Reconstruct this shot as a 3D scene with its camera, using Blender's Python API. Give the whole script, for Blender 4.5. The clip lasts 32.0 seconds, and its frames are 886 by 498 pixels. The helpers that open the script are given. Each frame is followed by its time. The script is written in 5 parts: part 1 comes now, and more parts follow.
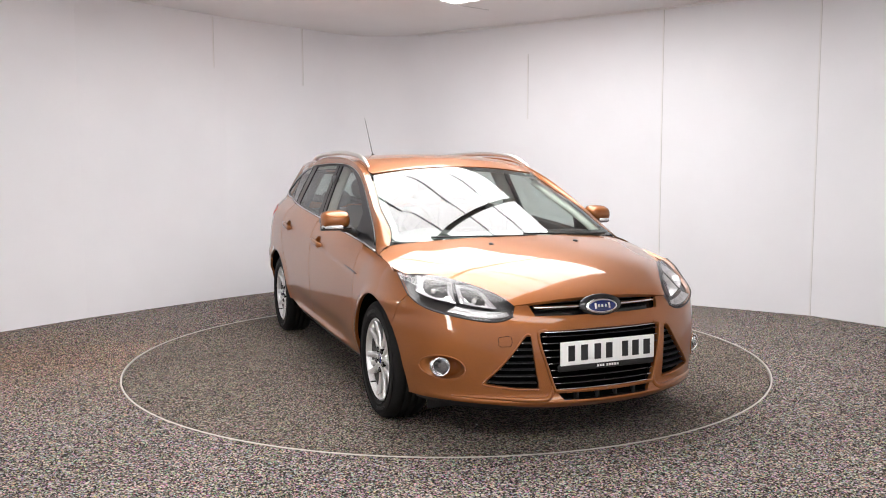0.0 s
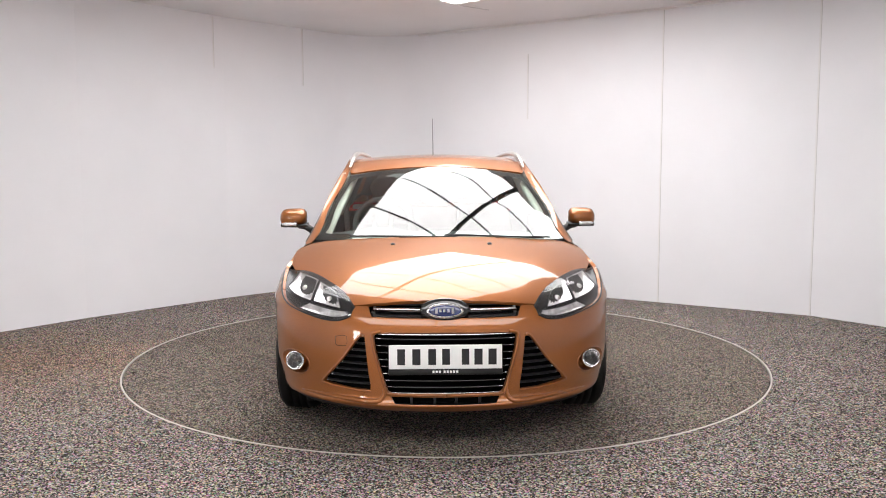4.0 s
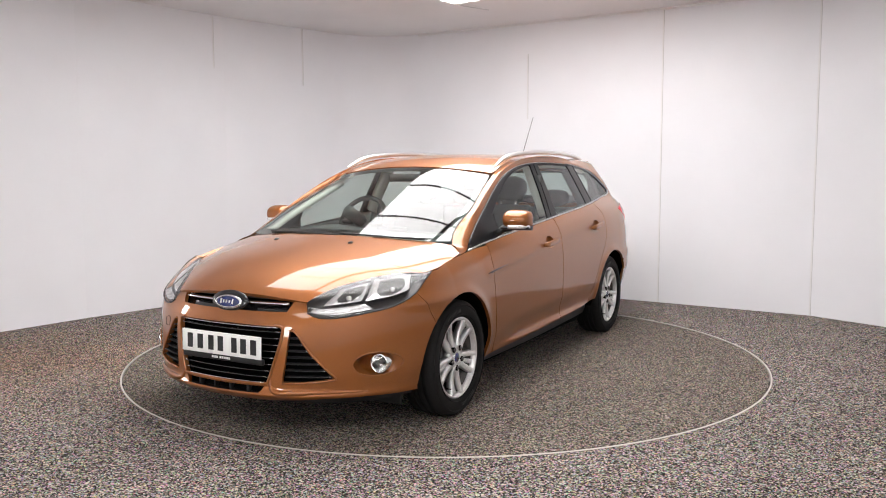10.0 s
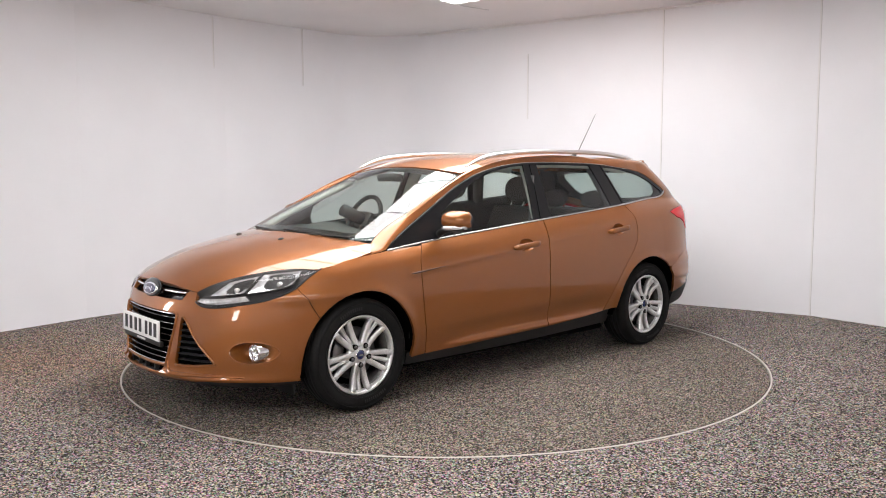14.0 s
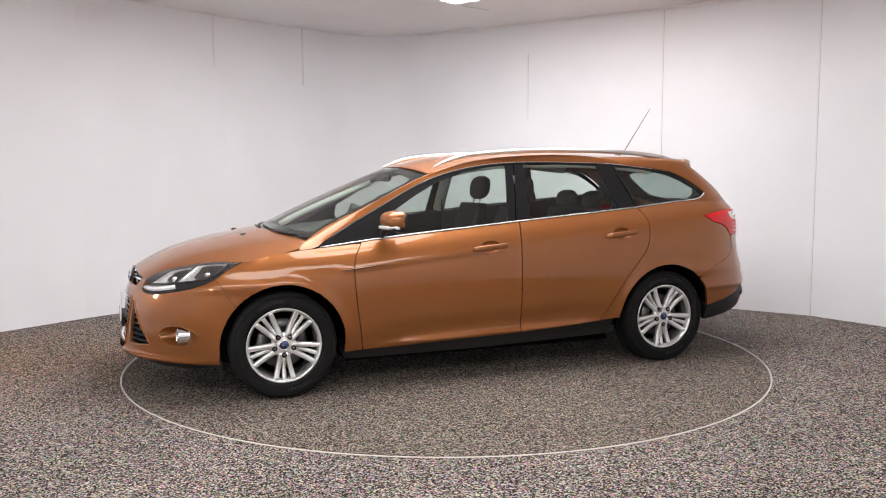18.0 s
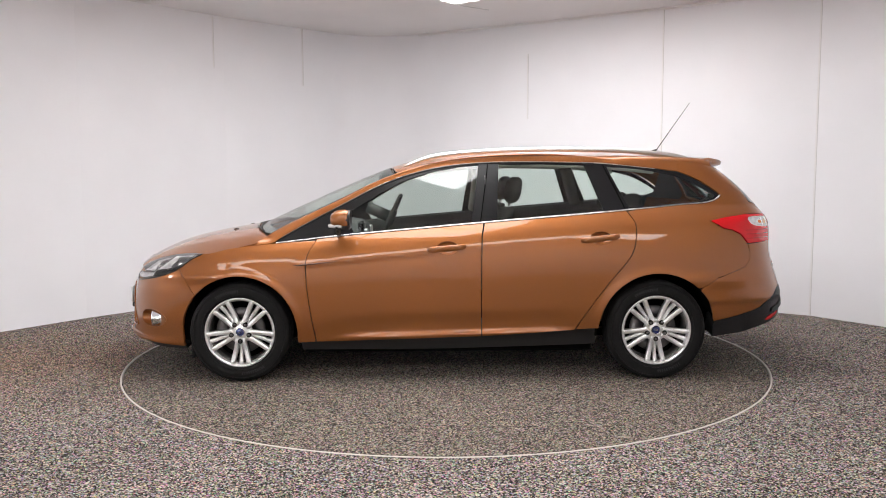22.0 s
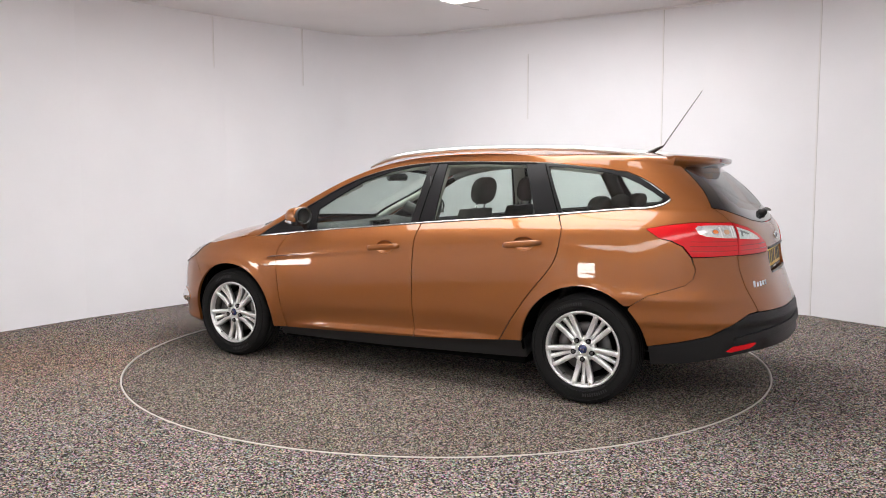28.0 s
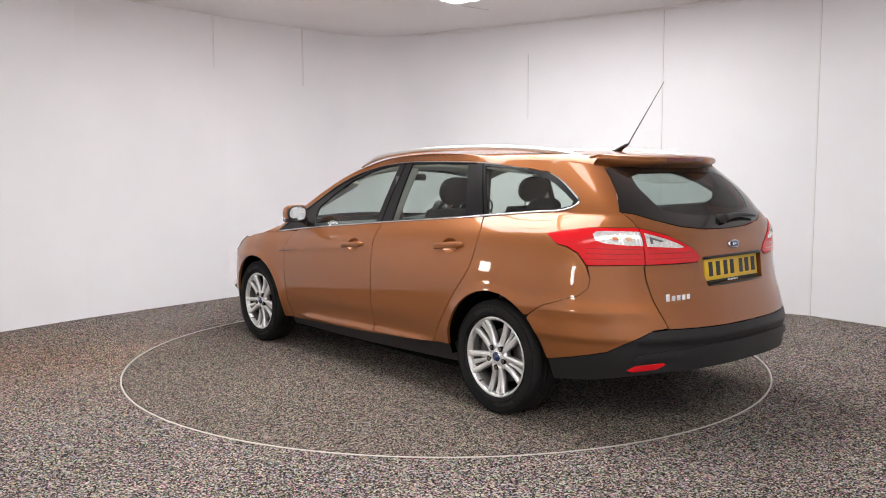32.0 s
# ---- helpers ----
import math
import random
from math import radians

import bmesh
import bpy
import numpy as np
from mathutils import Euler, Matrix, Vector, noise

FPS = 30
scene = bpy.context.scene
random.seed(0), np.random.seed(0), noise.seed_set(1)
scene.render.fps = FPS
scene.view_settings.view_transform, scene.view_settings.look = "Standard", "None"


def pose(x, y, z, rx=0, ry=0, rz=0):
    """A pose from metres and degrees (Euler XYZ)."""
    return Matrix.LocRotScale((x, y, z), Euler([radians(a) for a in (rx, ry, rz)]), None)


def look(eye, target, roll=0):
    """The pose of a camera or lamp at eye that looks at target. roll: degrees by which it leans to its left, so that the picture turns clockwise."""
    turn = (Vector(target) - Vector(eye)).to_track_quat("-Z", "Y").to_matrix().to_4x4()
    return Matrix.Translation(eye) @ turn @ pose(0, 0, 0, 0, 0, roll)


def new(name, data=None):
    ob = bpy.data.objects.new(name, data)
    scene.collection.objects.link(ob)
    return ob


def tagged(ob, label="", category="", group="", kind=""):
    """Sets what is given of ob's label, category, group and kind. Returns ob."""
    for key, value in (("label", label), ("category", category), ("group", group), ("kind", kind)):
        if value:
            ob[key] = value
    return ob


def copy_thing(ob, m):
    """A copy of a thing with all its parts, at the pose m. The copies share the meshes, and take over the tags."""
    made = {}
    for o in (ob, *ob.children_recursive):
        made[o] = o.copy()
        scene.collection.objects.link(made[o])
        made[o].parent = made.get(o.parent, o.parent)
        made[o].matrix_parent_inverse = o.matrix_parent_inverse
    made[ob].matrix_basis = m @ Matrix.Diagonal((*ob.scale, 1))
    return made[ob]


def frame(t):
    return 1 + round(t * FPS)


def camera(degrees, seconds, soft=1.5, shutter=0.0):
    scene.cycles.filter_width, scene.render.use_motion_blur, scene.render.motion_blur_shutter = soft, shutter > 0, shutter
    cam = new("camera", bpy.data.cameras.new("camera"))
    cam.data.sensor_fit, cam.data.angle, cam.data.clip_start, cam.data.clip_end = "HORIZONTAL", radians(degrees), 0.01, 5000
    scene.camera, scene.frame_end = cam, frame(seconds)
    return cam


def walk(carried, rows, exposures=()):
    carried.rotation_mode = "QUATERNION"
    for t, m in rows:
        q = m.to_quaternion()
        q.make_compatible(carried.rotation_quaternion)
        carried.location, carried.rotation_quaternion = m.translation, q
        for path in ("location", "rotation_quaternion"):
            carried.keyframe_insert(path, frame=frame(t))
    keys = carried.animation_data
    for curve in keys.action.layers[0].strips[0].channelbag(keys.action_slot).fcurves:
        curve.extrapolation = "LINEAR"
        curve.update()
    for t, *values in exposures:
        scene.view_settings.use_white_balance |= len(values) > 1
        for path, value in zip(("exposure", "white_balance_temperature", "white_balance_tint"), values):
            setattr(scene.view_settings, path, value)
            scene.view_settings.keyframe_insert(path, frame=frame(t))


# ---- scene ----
# ---------- camera: stands still on its tripod ----------
cam = camera(56.86, 32.0, soft=1.0)
EYE = (0.0, -5.933, 1.325)
AIM = (-0.0184, 0.0, 0.7665)
walk(cam, [(0.0, look(EYE, AIM, -0.165)), (32.0, look(EYE, AIM, -0.165))])

# ---------- light and exposure ----------
world = bpy.data.worlds.new("world")
scene.world = world
world.use_nodes = True
world.node_tree.nodes["Background"].inputs["Color"].default_value = (0.9, 0.93, 1.0, 1)
world.node_tree.nodes["Background"].inputs["Strength"].default_value = 0.02
scene.view_settings.exposure = 0.46
CEILING_LIGHT = 5.9

# ---------- plan ----------
CEIL = 2.93
RING = 2.23
U = Vector((0.799, -0.601, 0))      # along the long right-hand wall
V = Vector((-0.601, -0.799, 0))     # along the other wall, at right angles
LIGHT_CORNER = Vector((0.10, 2.04, 0))
LIGHT_U, LIGHT_V = 2.50, 3.45
STRIPS = 6
BAR_AT = 0.49


# ---------- materials ----------
def material(name, colour, rough=0.5, metal=0.0, **more):
    m = bpy.data.materials.new(name)
    m.use_nodes = True
    b = m.node_tree.nodes["Principled BSDF"]
    b.inputs["Base Color"].default_value = (*colour, 1)
    b.inputs["Roughness"].default_value = rough
    b.inputs["Metallic"].default_value = metal
    for key, value in more.items():
        b.inputs[key.replace("_", " ")].default_value = value
    return m


def node(m, kind, **values):
    n = m.node_tree.nodes.new(kind)
    for key, value in values.items():
        k = key.replace("_", " ")
        if k in n.inputs:
            n.inputs[k].default_value = value
    return n


def link(m, a, b):
    m.node_tree.links.new(a, b)


def shader(m):
    return m.node_tree.nodes["Principled BSDF"]


def ramp(m, fac, stops):
    n = m.node_tree.nodes.new("ShaderNodeValToRGB")
    els = n.color_ramp.elements
    while len(els) < len(stops):
        els.new(0.5)
    for e, (at, c) in zip(els, stops):
        e.position, e.color = at, (*c, 1)
    link(m, fac, n.inputs["Fac"])
    return n


def coords(m):
    return m.node_tree.nodes.new("ShaderNodeTexCoord").outputs["Object"]


def carpet_material(name, tint, colourful, stain, contrast=1.0):
    """Looped carpet of pale, dark and coloured flecks, with one broad brownish worn patch."""
    m = material(name, (0.1, 0.1, 0.1), 0.95, Specular_IOR_Level=0.15)
    c = coords(m)
    warp = node(m, "ShaderNodeTexNoise", Scale=60.0, Detail=1.0)
    link(m, c, warp.inputs["Vector"])
    shift = m.node_tree.nodes.new("ShaderNodeMixRGB")
    shift.blend_type = "LINEAR_LIGHT"
    shift.inputs["Fac"].default_value = 0.0035
    link(m, c, shift.inputs["Color1"])
    link(m, warp.outputs["Color"], shift.inputs["Color2"])
    v = node(m, "ShaderNodeTexVoronoi", Scale=158.0)
    link(m, shift.outputs["Color"], v.inputs["Vector"])
    sep = m.node_tree.nodes.new("ShaderNodeSeparateColor")
    link(m, v.outputs["Color"], sep.inputs["Color"])
    levels = ((0.0, 0.005), (0.34, 0.014), (0.52, 0.12), (0.76, 0.33), (1.0, 0.58))
    r = ramp(m, sep.outputs["Red"], [(a, (0.15 + (g - 0.15) * contrast,) * 3) for a, g in levels])
    sat = m.node_tree.nodes.new("ShaderNodeMath")
    sat.operation = "MULTIPLY"
    sat.inputs[1].default_value = colourful
    link(m, sep.outputs["Blue"], sat.inputs[0])
    mix = m.node_tree.nodes.new("ShaderNodeCombineColor")
    mix.mode = "HSV"
    link(m, sep.outputs["Green"], mix.inputs[0])
    link(m, sat.outputs[0], mix.inputs[1])
    link(m, r.outputs["Color"], mix.inputs[2])
    big = node(m, "ShaderNodeTexNoise", Scale=1.1, Detail=5.0)
    link(m, c, big.inputs["Vector"])
    br = ramp(m, big.outputs["Fac"], [(0.3, tuple(t * 0.82 for t in tint)), (0.7, tint)])
    mul = m.node_tree.nodes.new("ShaderNodeMixRGB")
    mul.blend_type = "MULTIPLY"
    mul.inputs["Fac"].default_value = 1.0
    link(m, mix.outputs["Color"], mul.inputs["Color1"])
    link(m, br.outputs["Color"], mul.inputs["Color2"])
    # the worn patch
    place = m.node_tree.nodes.new("ShaderNodeMapping")
    place.vector_type = "TEXTURE"
    place.inputs["Location"].default_value = (-2.95, -0.30, 0)
    place.inputs["Scale"].default_value = (2.1, 1.7, 1.0)
    ball = m.node_tree.nodes.new("ShaderNodeTexGradient")
    ball.gradient_type = "SPHERICAL"
    link(m, c, place.inputs["Vector"])
    link(m, place.outputs["Vector"], ball.inputs["Vector"])
    blot = m.node_tree.nodes.new("ShaderNodeMath")
    blot.operation = "MULTIPLY"
    link(m, ball.outputs["Fac"], blot.inputs[0])
    link(m, big.outputs["Fac"], blot.inputs[1])
    amount = m.node_tree.nodes.new("ShaderNodeMath")
    amount.operation = "MULTIPLY"
    amount.use_clamp = True
    amount.inputs[1].default_value = stain
    link(m, blot.outputs[0], amount.inputs[0])
    worn = m.node_tree.nodes.new("ShaderNodeMixRGB")
    worn.blend_type = "MULTIPLY"
    worn.inputs["Color2"].default_value = (1.08, 0.84, 0.66, 1)
    link(m, amount.outputs[0], worn.inputs["Fac"])
    link(m, mul.outputs["Color"], worn.inputs["Color1"])
    link(m, worn.outputs["Color"], shader(m).inputs["Base Color"])
    n = node(m, "ShaderNodeTexNoise", Scale=260.0, Detail=2.0)
    link(m, c, n.inputs["Vector"])
    b = node(m, "ShaderNodeBump", Strength=0.7, Distance=0.004)
    link(m, n.outputs["Fac"], b.inputs["Height"])
    link(m, b.outputs["Normal"], shader(m).inputs["Normal"])
    return m


def wall_material(name, colour, rough):
    m = material(name, colour, rough)
    c = coords(m)
    n = node(m, "ShaderNodeTexNoise", Scale=1.3, Detail=5.0)
    link(m, c, n.inputs["Vector"])
    r = ramp(m, n.outputs["Fac"], [(0.3, tuple(x * 0.95 for x in colour)), (0.7, colour)])
    link(m, r.outputs["Color"], shader(m).inputs["Base Color"])
    f = node(m, "ShaderNodeTexNoise", Scale=220.0, Detail=2.0)
    link(m, c, f.inputs["Vector"])
    b = node(m, "ShaderNodeBump", Strength=0.08, Distance=0.002)
    link(m, f.outputs["Fac"], b.inputs["Height"])
    link(m, b.outputs["Normal"], shader(m).inputs["Normal"])
    return m


def glow(name, colour, strength):
    m = material(name, (0.8, 0.8, 0.8), 0.6)
    shader(m).inputs["Emission Color"].default_value = (*colour, 1)
    shader(m).inputs["Emission Strength"].default_value = strength
    return m


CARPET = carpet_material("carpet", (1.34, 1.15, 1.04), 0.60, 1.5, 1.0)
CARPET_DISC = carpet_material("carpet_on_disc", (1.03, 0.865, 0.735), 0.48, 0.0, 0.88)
WALL = wall_material("white_wall_panel", (0.842, 0.840, 0.868), 0.5)
CEILING_PAINT = wall_material("ceiling_paint", (0.83, 0.81, 0.81), 0.6)
SEAM = wall_material("seam_strip", (0.80, 0.79, 0.79), 0.4)
STEEL = material("ring_steel", (0.56, 0.53, 0.49), 0.5, 0.4)
GROOVE = material("joint_shadow_gap", (0.56, 0.55, 0.55), 0.7)
LIGHT_SHEET = glow("lit_diffuser", (1.0, 0.985, 0.985), CEILING_LIGHT)
SOFT_SHEET = glow("softbox_diffuser", (1.0, 0.98, 0.96), 16.0)
TUBE_SHEET = glow("fluorescent_tube", (1.0, 0.99, 0.97), 6.0)
FILL_SHEET = glow("fill_diffuser", (1.0, 0.985, 0.975), 4.8)
BAR_GREY = material("grey_bar", (0.16, 0.155, 0.15), 0.5)
DARK_FRAME = material("dark_frame", (0.03, 0.03, 0.03), 0.5)


# ---------- mesh helpers ----------
def finish(name, bm, mats, parent=None, smooth=True):
    me = bpy.data.meshes.new(name)
    bm.normal_update()
    bm.to_mesh(me)
    bm.free()
    for m in mats if isinstance(mats, (list, tuple)) else [mats]:
        me.materials.append(m)
    if smooth:
        me.shade_smooth()
    ob = new(name, me)
    if parent:
        ob.parent = parent
    return ob


def part(name, bm, mats, parent, label="", smooth=True):
    ob = finish(name, bm, mats, parent, smooth)
    return tagged(ob, label) if label else ob


def box_bm(lo, hi, bevel=0.0, bm=None):
    bm = bm or bmesh.new()
    c = [(a + b) / 2 for a, b in zip(lo, hi)]
    s = [abs(b - a) for a, b in zip(lo, hi)]
    r = bmesh.ops.create_cube(bm, size=1, matrix=Matrix.Translation(c) @ Matrix.Diagonal((*s, 1)))
    if bevel:
        es = list({e for v in r["verts"] for e in v.link_edges})
        bmesh.ops.bevel(bm, geom=es, offset=bevel, segments=2, affect="EDGES", profile=0.5)
    return bm


def prism_bm(points, z0, z1, bm=None):
    """An upright prism on a plan outline."""
    bm = bm or bmesh.new()
    lo = [bm.verts.new((x, y, z0)) for x, y in points]
    hi = [bm.verts.new((x, y, z1)) for x, y in points]
    bm.faces.new(lo[::-1])
    bm.faces.new(hi)
    k = len(points)
    for i in range(k):
        bm.faces.new((lo[i], lo[(i + 1) % k], hi[(i + 1) % k], hi[i]))
    return bm


# ---------- the room ----------
CORNER_FROM, CORNER_TO = (-1.298, 3.742), (-0.302, 3.868)
WALL_LINE = [CORNER_TO, (1.30, 2.88), (2.16, 2.31), (3.35, 1.51), (3.76, 0.93), (3.95, -0.20), (4.25, -2.20), (4.40, -6.20), (3.70, -7.20),
             (-3.70, -7.20), (-4.40, -6.20), (-4.25, -2.20), (-3.95, -0.20), (-3.73, 0.82), (-3.29, 1.48), (-2.30, 2.70), CORNER_FROM]


def build_room():
    for i in range(len(WALL_LINE) - 1):
        a, b = Vector((*WALL_LINE[i], 0)), Vector((*WALL_LINE[i + 1], 0))
        d = (b - a).normalized()
        out = Vector((-d.y, d.x, 0))
        q = [a, b, b + out * 0.08 + d * 0.04, a + out * 0.08 - d * 0.04]
        ob = finish("wall_%d" % (i + 1), prism_bm([(v.x, v.y) for v in q], -0.05, CEIL + 0.03), WALL, smooth=False)
        tagged(ob, "smooth white wall panel of a photo studio", kind="structure")
    # the rounded corner, one smooth curved sheet
    a, b = Vector(CORNER_FROM), Vector(CORNER_TO)
    ta, tb = Vector((0.693, 0.721)), Vector((0.851, -0.525))
    bm = bmesh.new()
    cols = []
    for i in range(25):
        s = i / 24
        q = a * (2 * s ** 3 - 3 * s * s + 1) + ta * (1.02 * (s ** 3 - 2 * s * s + s)) + b * (3 * s * s - 2 * s ** 3) + tb * (1.02 * (s ** 3 - s * s))
        cols.append([bm.verts.new((q.x, q.y, z)) for z in (-0.05, CEIL + 0.03)] + [bm.verts.new((q.x * 1.02 - 0.02, q.y + 0.08, z)) for z in (CEIL + 0.03, -0.05)])
    for p, q in zip(cols, cols[1:]):
        for k in range(4):
            bm.faces.new((p[k], q[k], q[(k + 1) % 4], p[(k + 1) % 4]))
    bmesh.ops.recalc_face_normals(bm, faces=bm.faces)
    for e in bm.edges:
        e.smooth = len(e.link_faces) == 2 and e.calc_face_angle(0) < 0.5
    tagged(finish("wall_corner", bm, WALL), "rounded white corner of the studio wall", kind="structure")
    # joints between the panels
    mid = Vector((0, -0.8))
    joints = [((-2.375, 2.61), (0.63, 0.776), 2.40, CEIL - 0.02), ((-1.60, 3.428), (0.693, 0.72), 2.3, CEIL),
              ((0.905, 3.124), (0.851, -0.525), 1.9, 2.6), ((2.16, 2.31), (0.83, -0.557), 0.0, CEIL), ((3.35, 1.51), (0.72, -0.69), 0.0, CEIL)]
    for i, (at_, along_, z0, z1) in enumerate(joints):
        p, t = Vector(at_), Vector(along_).normalized()
        n = Vector((t.y, -t.x))
        if n.dot(mid - p) < 0:
            n = -n

        def strip(o, w, proud):
            c = p + t * o
            q = [c - t * w - n * 0.02, c + t * w - n * 0.02, c + t * w + n * proud, c - t * w + n * proud]
            return [tuple(v) for v in q]
        ob = finish("trim_%d" % (i + 1), prism_bm(strip(-0.006, 0.006, 0.004), z0, z1 - 0.002), SEAM, smooth=False)
        tagged(ob, "thin white joint strip between wall panels", kind="structure")
        ob = finish("trim_%d" % (i + 11), prism_bm(strip(0.0022, 0.0022, 0.0025), z0, z1 - 0.002), GROOVE, smooth=False)
        tagged(ob, "narrow shadow gap beside a wall joint", kind="structure")
    # slim cove along the ceiling of the right-hand wall, and a skirting line
    for i, (p0, p1) in enumerate(((WALL_LINE[0], WALL_LINE[1]), (WALL_LINE[1], WALL_LINE[2]), (WALL_LINE[2], WALL_LINE[3]))):
        a, b = Vector(p0), Vector(p1)
        d = (b - a).normalized()
        n = Vector((d.y, -d.x))
        ob = finish("trim_%d" % (i + 21), prism_bm([tuple(v) for v in (a + n * 0.022, b + n * 0.022, b - n * 0.01, a - n * 0.01)], CEIL - 0.022, CEIL + 0.01), SEAM, smooth=False)
        tagged(ob, "slim white cove strip under the ceiling", kind="structure")
    outline = [(-5.0, 4.6), (5.0, 4.6), (5.0, -8.8), (-5.0, -8.8)]
    ob = finish("ceiling", prism_bm(outline[::-1], CEIL, CEIL + 0.12), CEILING_PAINT, smooth=False)
    tagged(ob, "plain matt white studio ceiling", kind="structure")
    a, b = Vector((0.150, 2.17)), Vector((0.436, 2.40))
    n = Vector((b.y - a.y, a.x - b.x)).normalized() * 0.006
    ob = finish("trim_31", prism_bm([tuple(v) for v in (a - n, b - n, b + n, a + n)], CEIL - 0.004, CEIL + 0.01), GROOVE, smooth=False)
    tagged(ob, "dark hairline crack in the ceiling board", kind="structure")
    # floor with a round opening for the turntable
    bm = bmesh.new()
    k = 144
    ring_in = [bm.verts.new((RING * math.cos(6.28318531 * i / k), RING * math.sin(6.28318531 * i / k), 0)) for i in range(k)]
    ring_out = [bm.verts.new((11 * math.cos(6.28318531 * i / k), 11 * math.sin(6.28318531 * i / k) - 1.0, 0)) for i in range(k)]
    low = [bm.verts.new((RING * math.cos(6.28318531 * i / k), RING * math.sin(6.28318531 * i / k), -0.05)) for i in range(k)]
    for i in range(k):
        j = (i + 1) % k
        bm.faces.new((ring_in[i], ring_out[i], ring_out[j], ring_in[j]))
        bm.faces.new((ring_in[j], low[j], low[i], ring_in[i]))
    tagged(finish("floor", bm, CARPET, smooth=False), "grey speckled short-pile carpet floor", kind="structure")


def ring_bm(profile, k=144):
    """A ring turned about z from a closed profile of (radius, z)."""
    bm = bmesh.new()
    loops = [[bm.verts.new((r * math.cos(6.28318531 * i / k), r * math.sin(6.28318531 * i / k), z)) for r, z in profile] for i in range(k)]
    m = len(profile)
    for i in range(k):
        a, b = loops[i], loops[(i + 1) % k]
        for j in range(m):
            bm.faces.new((a[j], b[j], b[(j + 1) % m], a[(j + 1) % m]))
    return bm


def build_turntable():
    base = new("turntable")
    rim = finish("rim", ring_bm([(RING - 0.005, -0.04), (RING - 0.005, 0.003), (RING + 0.005, 0.003), (RING + 0.005, -0.04)]), STEEL, base, smooth=False)
    tagged(rim, "thin pale metal rim")
    tagged(base, "large round turntable covered in speckled grey carpet", "turntable")
    bm = prism_bm([((RING - 0.012) * math.cos(6.28318531 * i / 144), (RING - 0.012) * math.sin(6.28318531 * i / 144)) for i in range(144)], -0.05, 0.0)
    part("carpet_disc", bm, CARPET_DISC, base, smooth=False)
    return base


def build_ceiling_light():
    base = new("ceiling_light")
    base.location = (0, 0, CEIL)
    tagged(base, "huge flat glowing ceiling light of white diffuser strips", "ceiling light")

    def quad(u0, u1, v0, v1, z0, z1):
        pts = [LIGHT_CORNER + U * u + V * v for u, v in ((u0, v0), (u1, v0), (u1, v1), (u0, v1))]
        return prism_bm([(q.x, q.y) for q in pts], z0, z1)
    w = LIGHT_V / STRIPS
    for half in ((0, BAR_AT - 0.010), (BAR_AT + 0.010, 1)):
        for i in range(STRIPS):
            part("diffuser", quad(LIGHT_U * half[0], LIGHT_U * half[1], i * w + 0.017, (i + 1) * w - 0.017, -0.016, -0.006), LIGHT_SHEET, base, smooth=False)
    part("backing", quad(0, LIGHT_U, 0, LIGHT_V, -0.005, -0.001), DARK_FRAME, base, smooth=False)
    part("crossbar", quad(LIGHT_U * (BAR_AT - 0.010), LIGHT_U * (BAR_AT + 0.010), 0, LIGHT_V, -0.05, -0.0055), BAR_GREY, base, "dark straight crossbar", smooth=False)


def build_strip_light(x, y):
    """A fluorescent strip on the side wall of the bay in which the camera stands."""
    s = 1 if x > 0 else -1
    base = new("strip_light")
    base.location = (x, y, 1.62)
    tagged(base, "slim white fluorescent strip light on the wall", "strip light")
    part("housing", box_bm((0.0, -0.45, -0.04), (0.066 * s, 0.45, 0.04), 0.006), SEAM, base)
    part("tube", box_bm((-0.03 * s, -0.4, -0.018), (-0.002 * s, 0.4, 0.018), 0.008), TUBE_SHEET, base)


# Unseen ceiling panel, added as front fill for car, floor and walls.
def build_fill_panel(x, y):
    base = new("fill_light")
    base.location = (x, y, CEIL)
    tagged(base, "unseen oblong fill light panel in the ceiling over the camera", "ceiling light", "ceiling panels over the camera")
    part("diffuser", box_bm((-0.71, -0.74, -0.02), (0.71, 0.74, -0.002), 0.004), FILL_SHEET, base)
    for s in (1, -1):
        part("frame", box_bm((-0.735, s * 0.76 - 0.02, -0.024), (0.735, s * 0.76 + 0.02, 0.0), 0.003), SEAM, base)
        part("frame", box_bm((s * 0.7235 - 0.0115, -0.74, -0.024), (s * 0.7235 + 0.0115, 0.74, 0.0), 0.003), SEAM, base)


